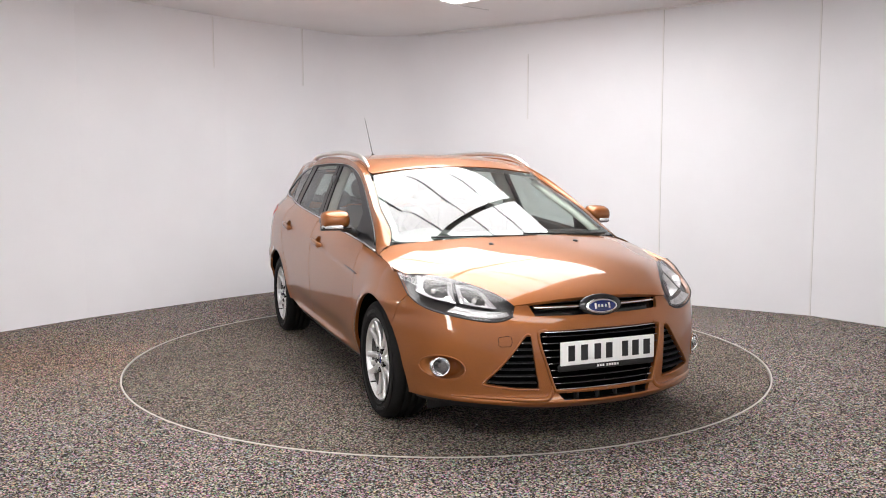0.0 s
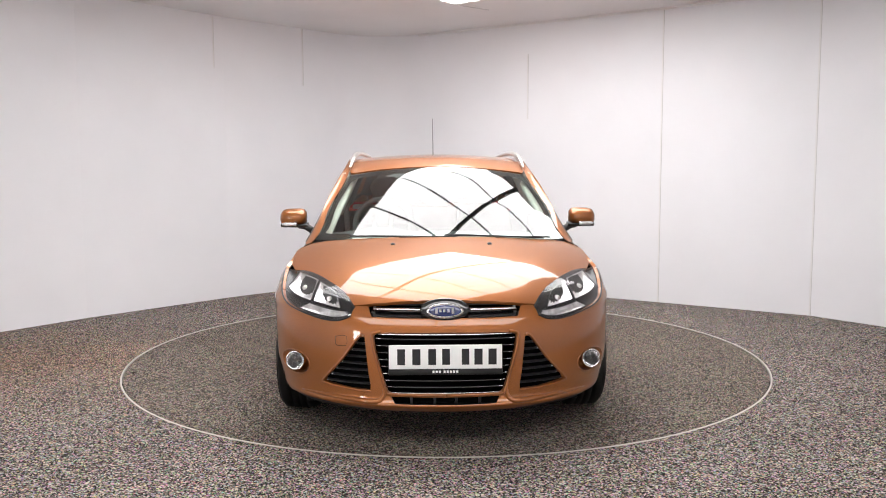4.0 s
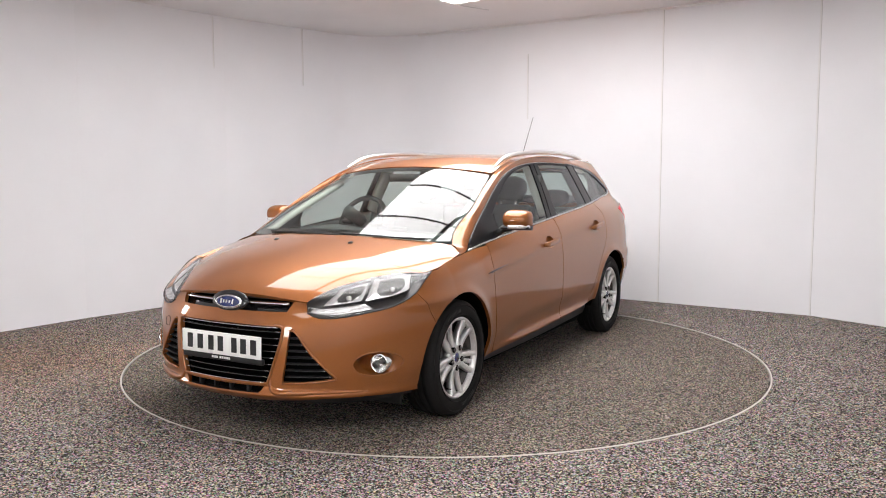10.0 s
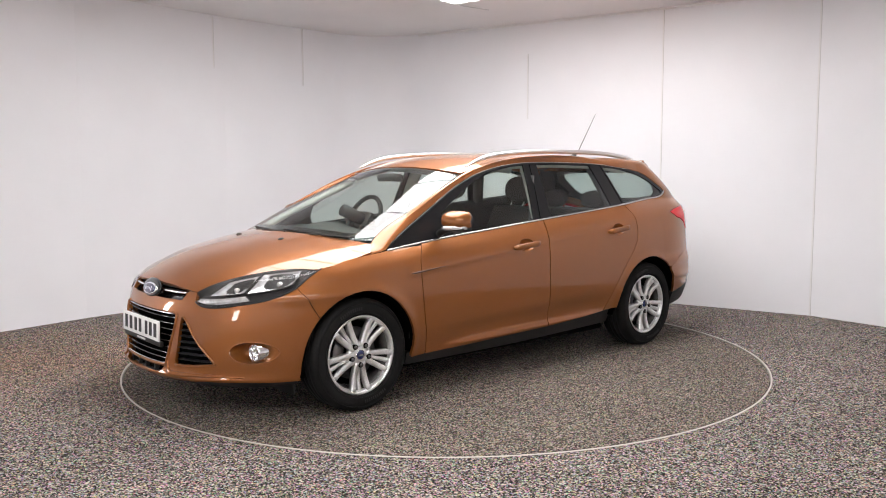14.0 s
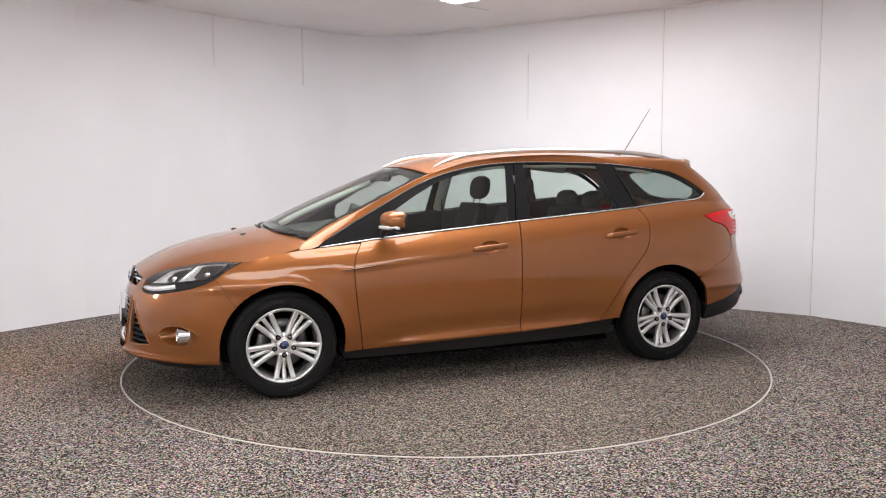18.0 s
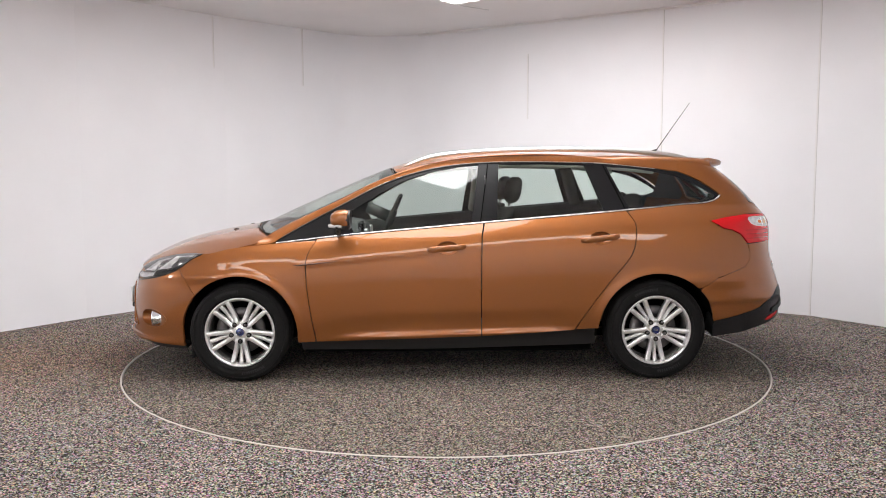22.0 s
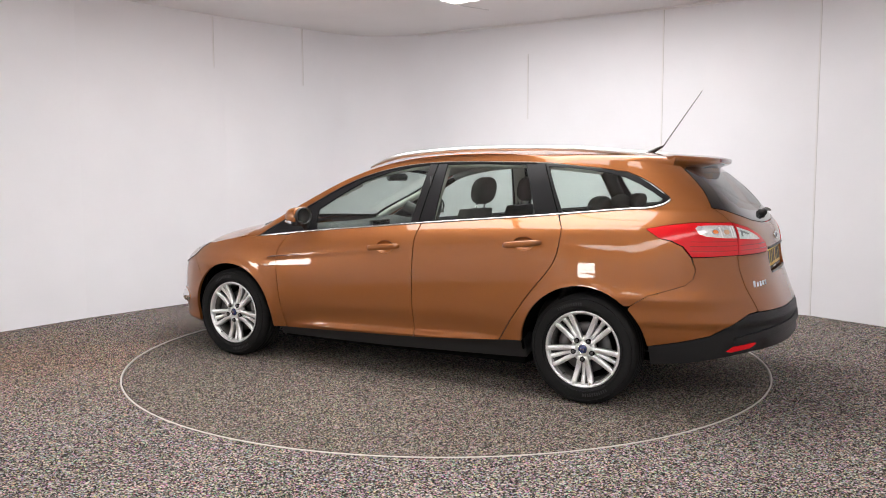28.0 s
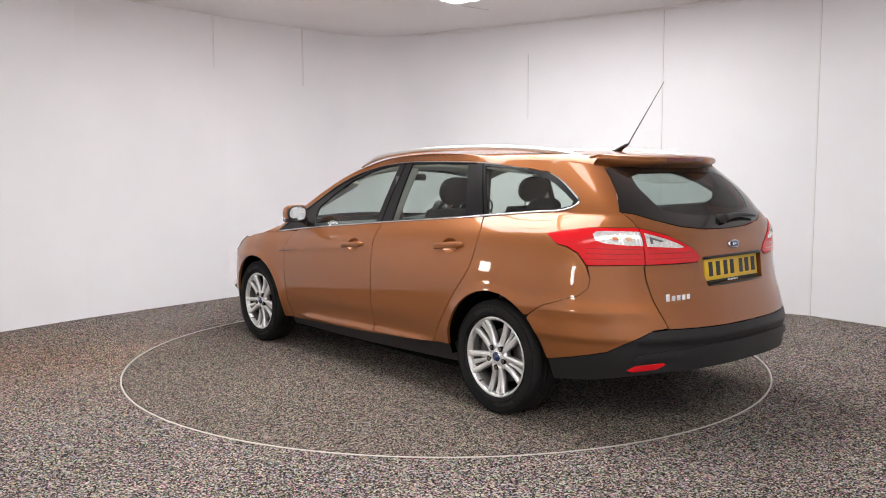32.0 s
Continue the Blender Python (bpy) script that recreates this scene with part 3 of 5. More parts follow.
AX_F, AX_R = 1.324, -1.324
dlo_top = spline([(1.109, 0.884), (0.897, 1.004), (0.668, 1.124), (0.479, 1.222), (0.292, 1.297), (0.106, 1.345), (-0.078, 1.373), (-0.262, 1.386),
                  (-0.444, 1.389), (-0.807, 1.384), (-1.023, 1.376), (-1.273, 1.351), (-1.487, 1.317), (-1.60, 1.272)])
LAMP_LOW = [front_y(0.447, 0.645), front_y(0.50, 0.624), front_y(0.58, 0.622), at_x(1.93, 0.645), at_x(1.83, 0.670), at_x(1.71, 0.718), at_x(1.63, 0.775), at_x(1.552, 0.815)]
LAMP_TOP = [(2.070, 0.432), (1.955, 0.492), (1.82, 0.580), (1.68, 0.672), (1.60, 0.735), (1.548, 0.788)]
SEAM_F = [at_x(1.705, 0.722), at_x(1.66, 0.66), at_x(1.598, 0.553)]


def line(f, x0, x1, dz=0.0, n=10):
    return [(x0 + (x1 - x0) * i / n, f(x0 + (x1 - x0) * i / n) + dz) for i in range(n + 1)]


def curve2(points, n=6):
    return [(v.x, v.y) for v in bend([(*q, 0) for q in points], n)]


HANDLES = ((0.011, 0.849), (-0.955, 0.907))


def cup_outline(x, z, k=24):
    return [(x - 0.006 + 0.068 * math.cos(6.28318531 * i / k), z + 0.041 * math.sin(6.28318531 * i / k)) for i in range(k)]


RECESS_RIM = [(0.292, 0.884), (0.0, 0.889), (-0.292, 0.884), (-0.286, 0.80), (-0.272, 0.752), (-0.25, 0.745), (0.0, 0.743), (0.25, 0.745), (0.272, 0.752), (0.286, 0.80)]


def body_panels():
    low = [tuple(q) for q in curve2(LAMP_LOW)]
    # front bumper skin, with openings for grilles, vents and fog lamps
    half = [front_y(0, 0.643), front_y(0.18, 0.643), front_y(0.345, 0.646), front_y(0.362, 0.690), front_y(0.385, 0.702), front_y(0.425, 0.690)]
    half += [q for q in low if q[0] > at_x(1.72, 0.71)[0]] + SEAM_F + arch(AX_F, 0.367, 41, -14)
    half += [at_x(1.80, 0.226), front_y(0.70, 0.232), front_y(0.55, 0.232), front_y(0.30, 0.212), front_y(0.12, 0.208), front_y(0, 0.207)]
    lower = [front_y(y, z) for y, z in ((0.315, 0.577), (0.0, 0.580), (-0.315, 0.577), (-0.338, 0.562), (-0.330, 0.50), (-0.272, 0.308), (-0.255, 0.298), (0.0, 0.297), (0.255, 0.298), (0.272, 0.308), (0.330, 0.50), (0.338, 0.562))]
    slot = [front_y(y, z) for y, z in ((0.258, 0.283), (0.0, 0.281), (-0.258, 0.283), (-0.235, 0.252), (0, 0.250), (0.235, 0.252))]
    vents = [[front_y(s * y, z) for y, z in ((0.378, 0.556), (0.405, 0.551), (0.49, 0.44), (0.578, 0.338), (0.572, 0.325), (0.45, 0.310), (0.352, 0.308), (0.350, 0.33), (0.367, 0.45))] for s in (1, -1)]
    fogs = [[front_y(s * (0.735 + 0.080 * math.cos(a)), 0.392 + 0.058 * math.sin(a)) for a in [6.28318531 * i / 20 for i in range(20)]] for s in (1, -1)]
    patch("front_bumper", mirror_loop(half, END_F), shell, PAINT, car, holes=[lower, slot, *vents, *fogs], step=0.02, depth=0.02)
    chin = [front_y(0, 0.204), front_y(0.3, 0.209), front_y(0.55, 0.229), front_y(0.70, 0.229), at_x(1.80, 0.223), at_x(1.69, 0.223), at_x(1.69, 0.19), at_x(1.9, 0.175), front_y(0.55, 0.17), front_y(0, 0.165)]
    patch("front_lip", mirror_loop(chin, END_F), shell, BLACK_TRIM, car, label="black plastic chin under the bumper", step=0.04, depth=0.15, lift=-0.028)
    # bonnet
    half = [(2.127, 0.0), (2.122, 0.14), (2.106, 0.28), (2.087, 0.38)] + [(v.x, v.y) for v in bend([(*q, 0) for q in LAMP_TOP], 5)]
    half += [(1.45, 0.818), (1.30, 0.828), (1.222, 0.824), (1.185, 0.79), (1.160, 0.752), (1.215, 0.60), (1.275, 0.42), (1.320, 0.2), (1.335, 0.0)]
    loop = half + [(x, -y) for x, y in half[::-1]]
    patch("bonnet", loop, bonnet, PAINT, car, step=0.03, depth=0.02)
    # wings
    wing = line(belt_z, 1.088, 1.22, -0.003, 4) + line(belt_z, 1.26, 1.545, -0.003, 6) + [q for q in low if q[0] < at_x(1.70, 0.72)[0]][::-1]
    wing += [(u - 0.004, z) for u, z in SEAM_F] + arch(AX_F, 0.367, 43, 188) + [(0.955, 0.245), (0.852, 0.250)] + curve2([(0.849, 0.262), (0.886, 0.515), (0.901, 0.697), (0.892, 0.806), (0.842, 0.893)])
    both("front_wing", wing, shell, PAINT, car, step=0.02)
    # doors
    front = line(belt_z, 0.833, -0.222, -0.006) + curve2([(-0.208, 0.917), (-0.203, 0.632), (-0.206, 0.285)]) + [(0.843, 0.250)] + curve2([(0.843, 0.262), (0.881, 0.515), (0.896, 0.697), (0.887, 0.806), (0.836, 0.896)])[:-1]
    rear = line(belt_z, -0.232, -1.138, -0.006) + curve2([(-1.178, 1.008), (-1.182, 0.955), (-1.167, 0.85), (-1.122, 0.762), (-1.003, 0.619), (-0.900, 0.476), (-0.80, 0.324)]) + [(-0.214, 0.285)] + curve2([(-0.212, 0.30), (-0.209, 0.632), (-0.215, 0.917)])
    doors = []
    for s in (1, -1):
        doors.append(patch("front_door", front, shell, PAINT, car, s, holes=[cup_outline(*HANDLES[0])], step=0.018))
        doors.append(patch("rear_door", rear, shell, PAINT, car, s, holes=[cup_outline(*HANDLES[1])], step=0.018))
    # rear quarter
    q = [(-1.150, 1.070)] + line(belt_z, -1.2, -1.5, -0.006, 4) + [at_x(-1.62, 1.114), at_x(-1.70, 1.126), at_x(-1.75, 1.146), at_x(-1.768, 1.168), at_x(-1.755, 1.190)]
    q += [at_x(-1.70, 1.228), at_x(-1.645, 1.264), at_x(-1.58, 1.297), at_x(-1.50, 1.3265)] + [(x, dlo_top(x) + 0.003) for x in (-1.44, -1.38, -1.30, -1.20, -1.10)]
    q += [(-1.2, 1.392), (-1.35, 1.392), (-1.5, 1.386), at_x(-1.62, 1.376), at_x(-1.70, 1.365), rear_y(0.535, 1.352), rear_y(0.560, 1.30), rear_y(0.605, 1.215), rear_y(0.650, 1.127), rear_y(0.636, 1.085), rear_y(0.632, 1.052)]
    q += [at_x(-1.90, 1.052), at_x(-1.76, 1.034), at_x(-1.662, 1.013), at_x(-1.744, 0.962), at_x(-1.80, 0.951), at_x(-1.862, 0.921), at_x(-1.908, 0.862)]
    q += [at_x(-1.930, 0.80)] + [at_x(-1.922, 0.755), at_x(-1.885, 0.718), at_x(-1.698, 0.656), at_x(-1.602, 0.594)] + arch(AX_R, 0.374, 132, 3)
    q += [(-0.951, 0.333), (-0.806, 0.326)] + curve2([(-0.807, 0.324), (-0.906, 0.476), (-1.009, 0.619), (-1.128, 0.762), (-1.173, 0.85), (-1.188, 0.955), (-1.184, 1.008)])
    both("rear_quarter", q, shell, PAINT, car, step=0.022)
    # rear bumper: painted sides and one black lower half
    b = [at_x(-1.604, 0.591), at_x(-1.6985, 0.653), at_x(-1.886, 0.715), at_x(-1.924, 0.754), at_x(-1.933, 0.80), at_x(-1.916, 0.862), rear_y(0.70, 0.868), rear_y(0.638, 0.868)]
    b += [rear_y(0.632, 0.80), rear_y(0.615, 0.70), rear_y(0.592, 0.62), rear_y(0.575, 0.566), rear_y(0.60, 0.562), at_x(-2.165, 0.556), at_x(-2.09, 0.498), at_x(-2.015, 0.447), at_x(-1.85, 0.405), at_x(-1.695, 0.372)] + arch(AX_R, 0.374, 170, 136, 6)
    both("rear_bumper_side", b, shell, PAINT, car, step=0.03)
    k = [rear_y(0, 0.553), rear_y(0.3, 0.554), rear_y(0.56, 0.557), at_x(-2.165, 0.550), at_x(-2.09, 0.492), at_x(-2.015, 0.441), at_x(-1.85, 0.399), at_x(-1.697, 0.366), at_x(-1.70, 0.262)]
    k += [at_x(-1.9, 0.285), at_x(-2.05, 0.315), rear_y(0.6, 0.345), rear_y(0.3, 0.36), rear_y(0, 0.362)]
    patch("rear_bumper", mirror_loop(k, END_R), shell, BLACK_TRIM, car, label="textured black plastic rear bumper", step=0.035, depth=0.12)
    k2 = [rear_y(0, 0.475), rear_y(0.3, 0.472), rear_y(0.55, 0.455), rear_y(0.7, 0.43), rear_y(0.7, 0.405), rear_y(0.55, 0.42), rear_y(0.3, 0.43), rear_y(0, 0.432)]
    patch("bumper_ledge", mirror_loop(k2, END_R), shell, BLACK_TRIM, car, step=0.04, depth=0.03, lift=0.012)
    # tailgate
    t = [rear_y(0, 1.022), rear_y(0.2, 1.026), rear_y(0.38, 1.046), rear_y(0.52, 1.082), rear_y(0.60, 1.112), rear_y(0.640, 1.120), rear_y(0.632, 1.085), rear_y(0.628, 1.052)]
    t += [rear_y(0.52, 1.020), rear_y(0.42, 0.978), rear_y(0.335, 0.930), rear_y(0.305, 0.892), rear_y(0.335, 0.868), rear_y(0.631, 0.867), rear_y(0.6275, 0.80), rear_y(0.6105, 0.70), rear_y(0.5875, 0.62), rear_y(0.571, 0.562), rear_y(0.3, 0.559), rear_y(0, 0.558)]
    gate = patch("tailgate", mirror_loop(t, END_R), shell, PAINT, car, holes=[[rear_y(y, z) for y, z in RECESS_RIM]], step=0.03, depth=0.02)
    g = [rear_y(0, 1.352), rear_y(0.3, 1.352), rear_y(0.50, 1.348), rear_y(0.532, 1.338), rear_y(0.558, 1.295), rear_y(0.6035, 1.21), rear_y(0.647, 1.128), rear_y(0.60, 1.116), rear_y(0.52, 1.087), rear_y(0.38, 1.051), rear_y(0.2, 1.031), rear_y(0, 1.027)]
    hole = [rear_y(0, 1.322), rear_y(0.35, 1.318), rear_y(0.44, 1.300), rear_y(0.465, 1.25), rear_y(0.44, 1.16), rear_y(0.40, 1.122), rear_y(0.2, 1.095), rear_y(0, 1.090)]
    patch("rear_window_border", mirror_loop(g, END_R), shell, GLOSS_BLACK, gate, holes=[mirror_loop(hole, END_R)], step=0.035, depth=0.01, lift=0.001)
    patch("rear_window", mirror_loop(hole, END_R), shell, TINTED, gate, label="tinted heated rear window", step=0.05, depth=0)
    # sills
    s_ = [(0.94, 0.244), (0.0, 0.278), (-0.945, 0.315), (-0.945, 0.20), (0.0, 0.175), (0.94, 0.17)]
    both("sill", s_, shell, BLACK, car, "black plastic sill", step=0.05, depth=0.10, lift=-0.055)
    # near-black sheets that stand for the shade behind the shut lines, and wheel housings
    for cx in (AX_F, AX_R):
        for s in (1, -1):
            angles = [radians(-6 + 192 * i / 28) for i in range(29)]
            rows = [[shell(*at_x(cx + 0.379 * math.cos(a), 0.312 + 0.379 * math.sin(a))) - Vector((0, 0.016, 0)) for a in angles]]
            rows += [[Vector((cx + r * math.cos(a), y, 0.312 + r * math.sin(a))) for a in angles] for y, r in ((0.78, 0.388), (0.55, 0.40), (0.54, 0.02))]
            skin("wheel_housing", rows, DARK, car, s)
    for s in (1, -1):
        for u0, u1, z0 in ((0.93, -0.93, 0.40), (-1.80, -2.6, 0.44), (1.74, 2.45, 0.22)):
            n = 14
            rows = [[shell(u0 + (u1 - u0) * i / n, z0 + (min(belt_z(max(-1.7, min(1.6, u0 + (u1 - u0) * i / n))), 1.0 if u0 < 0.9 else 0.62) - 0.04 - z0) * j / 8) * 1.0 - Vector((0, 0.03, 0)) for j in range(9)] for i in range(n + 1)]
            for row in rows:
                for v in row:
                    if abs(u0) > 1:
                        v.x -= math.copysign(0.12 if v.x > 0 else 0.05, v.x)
            skin("inner_shade_panel", rows, DARK, car, s)
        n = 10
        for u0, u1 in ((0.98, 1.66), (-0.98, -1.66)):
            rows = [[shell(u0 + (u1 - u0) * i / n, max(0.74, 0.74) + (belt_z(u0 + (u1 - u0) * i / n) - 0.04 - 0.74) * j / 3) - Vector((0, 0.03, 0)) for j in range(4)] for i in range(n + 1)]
            skin("inner_shade_panel", rows, DARK, car, s)
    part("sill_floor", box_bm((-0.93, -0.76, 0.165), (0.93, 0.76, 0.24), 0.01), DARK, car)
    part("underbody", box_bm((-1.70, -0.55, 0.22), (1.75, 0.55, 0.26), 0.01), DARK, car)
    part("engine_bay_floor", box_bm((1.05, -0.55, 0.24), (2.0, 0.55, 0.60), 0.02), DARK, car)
    return doors, gate


def cant_and_roof():
    """The painted frame that runs from the bonnet up the windscreen pillar and along the roof's edge."""
    p1 = [shell(x, belt_z(x)) for x in (1.218, 1.18, 1.14)] + [shell(1.10, dlo_top(1.105))]
    p1 += [shell(x, dlo_top(x) + 0.004) for x in np.linspace(1.05, -1.1, 44)]
    p1 += [shell(*at_x(x, z)) for x, z in ((-1.22, 1.390), (-1.36, 1.390), (-1.5, 1.384), (-1.62, 1.374), (-1.745, 1.356))]
    edge_x = spline([(0, 1.166), (3, 1.145), (12, 0.86), (20, 0.54), (24, 0.365), (27, 0.20), (47, -1.02), (52, -1.745)])
    edge_y = spline([(1.17, 0.752), (1.145, 0.738), (0.86, 0.690), (0.54, 0.634), (0.35, 0.606), (0.0, 0.592), (-0.6, 0.588), (-1.2, 0.570), (-1.715, 0.515)])
    rows, m = [], len(p1)
    for i, a in enumerate(p1):
        x = edge_x(i)
        y = edge_y(x)
        b = top(x, y)
        d = (b - a).length
        up = (shell(a.x, a.z + 0.01) - shell(a.x, a.z - 0.01)).normalized() if a.x > -1.4 else Vector((0, -0.3, 0.95))
        into = (top(x, y - 0.01) - top(x, y + 0.01)).normalized()
        rows.append(hermite(a, up * d * 0.9, b, into * d * 0.9, 8))
    for s in (1, -1):
        skin("roof_pillar", rows, PAINT, car, s)
    half = [(0.385, 0.0), (0.375, 0.25), (0.350, 0.45), (0.325, 0.585)] + [(x, edge_y(x) - 0.004) for x in np.linspace(0.28, -1.725, 27)] + [(-1.732, 0.3), (-1.737, 0.0)]
    patch("roof", half + [(x, -y) for x, y in half[::-1]], top, PAINT, car, step=0.045, depth=0.012)
    # windscreen with its black border
    g = [(1.325, 0.0), (1.305, 0.25), (1.25, 0.50), (1.19, 0.65), (1.142, 0.728)] + [(x, edge_y(x) - 0.010) for x in np.linspace(1.08, 0.42, 12)] + [(0.357, 0.585), (0.375, 0.45), (0.394, 0.25), (0.402, 0.0)]
    g2 = [(1.255, 0.0), (1.238, 0.25), (1.185, 0.50), (1.13, 0.635), (1.10, 0.675)] + [(x, edge_y(x) - 0.045) for x in np.linspace(1.04, 0.48, 12)] + [(0.435, 0.54), (0.445, 0.45), (0.462, 0.25), (0.468, 0.0)]
    full = [q + [(x, -y) for x, y in q[::-1]] for q in (g, g2)]
    ws = patch("windscreen", full[0], top, GLASS, car, label="clear raked windscreen", step=0.04, depth=0, lift=0.0)
    patch("windscreen_border", full[0], top, GLOSS_BLACK, ws, holes=[full[1]], step=0.04, depth=0, lift=-0.003)
    # cowl and wipers
    rows = [[Vector((x, y, z)) for x, z in ((1.36 - 0.35 * y * y, 0.938 - 0.06 * y * y), (1.335 - 0.33 * y * y, 0.925 - 0.05 * y * y), (1.28 - 0.32 * y * y, 0.945 - 0.04 * y * y), (1.24 - 0.32 * y * y, 0.955))] for y in np.linspace(-0.74, 0.74, 25)]
    skin("cowl", rows, BLACK, car)
    for y0, y1, x_in in ((0.60, 0.02, 1.15), (0.05, -0.52, 1.27)):
        path = [top(1.330 - 0.33 * y * y - 0.025 * t, y) + Vector((0, 0, 0.006)) for t, y in [(i / 12, y0 + (y1 - y0) * i / 12) for i in range(13)]]
        tube("wiper_blade", path, 0.0045, BLACK, car, k=6, flat=1.3)
        a = [top(1.338 - 0.34 * y * y, y) + Vector((0, 0, 0.014)) for y in np.linspace(y0 + 0.04, (y0 + y1) / 2, 8)]
        tube("wiper_arm", a, 0.005, BLACK, car, k=6)
    # rails, aerial, spoiler
    rail = spline([(0.275, 1.378), (0.20, 1.408), (0.113, 1.434), (-0.03, 1.456), (-0.185, 1.469), (-0.444, 1.481), (-0.812, 1.483), (-1.176, 1.474), (-1.393, 1.456), (-1.56, 1.434), (-1.66, 1.414)])
    for s in (1, -1):
        path = [Vector((x, edge_y(x) - 0.005, rail(x) - 0.014)) for x in np.linspace(0.29, -1.67, 50)]
        tube("roof_rail", path, lambda t: 0.019 * min(1, 0.35 + 8 * t, 0.35 + 8 * (1 - t)), SATIN, car, s, "satin silver roof rail", k=12, flat=0.85)
    aerial = tube("aerial", [Vector((-1.535 - 0.239 * t, 0, 1.475 + 0.345 * t)) for t in np.linspace(0, 1, 8)], lambda t: 0.0036 - 0.0018 * t, BLACK, car, 1, "thin black aerial", k=6)
    rows = [[Vector((-1.44 - 0.10 * t + 0.042 * (1 - t * 0.72) * math.cos(a), (0.034 - 0.024 * t) * math.sin(a), top(-1.5, 0).z - 0.006 + 0.050 * t)) for a in [6.28318531 * j / 12 for j in range(12)]] for t in np.linspace(0, 1, 6)]
    skin("aerial_base", rows, BLACK, aerial, closed=True, caps=True)
    rows = []
    for y in np.linspace(-0.53, 0.53, 31):
        e = max(0.0, abs(y) / 0.53) ** 6
        back = -1.928 + 0.16 * (abs(y) / 0.53) ** 4 + 0.03 * e
        row = [top(-1.735, y) - Vector((0, 0, 0.004))] + [top(-1.735 + (back + 1.735) * t, y) + Vector((0, 0, 0.008 * math.sin(3.14 * t))) for t in (0.02, 0.25, 0.5, 0.75, 0.93)]
        tip = row[-1]
        row += [Vector((back, y, tip.z - 0.012)), Vector((back + 0.004, y, tip.z - 0.030)), Vector((back + 0.03, y, tip.z - 0.042)), Vector((min(-1.76, back + 0.13), y, tip.z - 0.074))]
        rows.append(row)
    # rounded ends that run down into the rear quarters
    for i in (0, -1):
        end = []
        for v in rows[i]:
            z = max(v.z - 0.012, 1.318)
            q = shell(*rear_y(0.556 + 0.25 * (1.352 - z), z))
            end.append(Vector((v.x, math.copysign(0.560, v.y), z)) if v.x > q.x else Vector((q.x, math.copysign(0.560, v.y), z)))
        rows.insert(0, end) if i == 0 else rows.append(end)
    sp = skin("spoiler", rows, PAINT, car, label="painted roof spoiler over the rear window")
    c = rows[16]
    part("high_brake_light", box_bm((c[6].x - 0.003, -0.17, c[6].z - 0.014), (c[6].x + 0.02, 0.17, c[6].z + 0.006), 0.003), HIGH_RED, sp, "dark red high brake light")


DLO_GLASS = [
    [(0.600, 0.940), (0.632, 1.00), (0.626, 1.074), (0.45, 1.182), (0.29, 1.266), (0.10, 1.328), (-0.08, 1.360), (-0.200, 1.371), (-0.172, 1.18), (-0.145, 1.005)],
    [(-0.330, 1.374), (-0.60, 1.377), (-0.885, 1.368), (-0.925, 1.26), (-0.965, 1.15), (-0.993, 1.076), (-0.65, 1.048), (-0.312, 1.019), (-0.320, 1.20)],
    [(-1.030, 1.358), (-1.15, 1.352), (-1.25, 1.342), (-1.38, 1.322), (-1.48, 1.298), at_x(-1.58, 1.258), at_x(-1.66, 1.214), at_x(-1.725, 1.172), at_x(-1.718, 1.150), at_x(-1.62, 1.130), (-1.45, 1.116), (-1.160, 1.090), (-1.095, 1.22)],
]


def side_windows(doors):
    outline = line(belt_z, 1.095, -1.5, 0.004, 24) + [at_x(-1.62, 1.122), at_x(-1.70, 1.134), at_x(-1.745, 1.152), at_x(-1.757, 1.168), at_x(-1.745, 1.186), at_x(-1.69, 1.224), at_x(-1.635, 1.260), at_x(-1.57, 1.296), at_x(-1.50, 1.323)]
    outline += [(x, dlo_top(x) - 0.001) for x in np.linspace(-1.44, 1.06, 36)]
    for s in (1, -1):
        fr = patch("window_frame", outline, shell, WINDOW_BLACK, car, s, "gloss black window surround", holes=DLO_GLASS, step=0.04, depth=0.012, lift=0.0)
        for name, loop in zip(("front_door_glass", "rear_door_glass", "quarter_glass"), DLO_GLASS):
            patch(name, loop, shell, GLASS, fr, s, step=0.05, depth=0, lift=-0.005)
        path = [shell(x, belt_z(x)) for x in np.linspace(1.092, -1.49, 46)] + [shell(*at_x(x, z)) for x, z in ((-1.56, 1.1165), (-1.62, 1.119), (-1.68, 1.127), (-1.725, 1.140), (-1.755, 1.158), (-1.764, 1.172))]
        tube("belt_trim", path, 0.0060, TRIM_CHROME, car, s, "bright chrome strip under the windows", k=8, flat=1.15)
        path = [shell(x, dlo_top(x) - 0.004) + Vector((0, 0.002, 0)) for x in np.linspace(1.05, -0.95, 40)]
        tube("window_seal", path, 0.006, BLACK, fr, s, k=6)
        # dark divisions between the door frames
        for x0, x1 in ((-0.262, -0.205), (-1.005, -1.135)):
            z0, z1 = dlo_top(x0) - 0.004, belt_z(x1) + 0.004
            path = [shell(x0 + (x1 - x0) * t, z0 + (z1 - z0) * t) for t in np.linspace(0, 1, 12)]
            tube("frame_gap", path, 0.0035, DARK, fr, s, k=6)


body_doors, tailgate = body_panels()
cant_and_roof()
side_windows(body_doors)


# ---------- wheels ----------
def turned(name, profile, mats, parent, k=48, label="", closed=True):
    """A body turned about the wheel's axle (y) from (radius, y) points."""
    rows = [[Vector((r * math.cos(6.28318531 * i / k), y, r * math.sin(6.28318531 * i / k))) for r, y in profile] for i in range(k)]
    rows.append(rows[0])
    return skin(name, rows, mats, parent, 1, label, closed=closed)


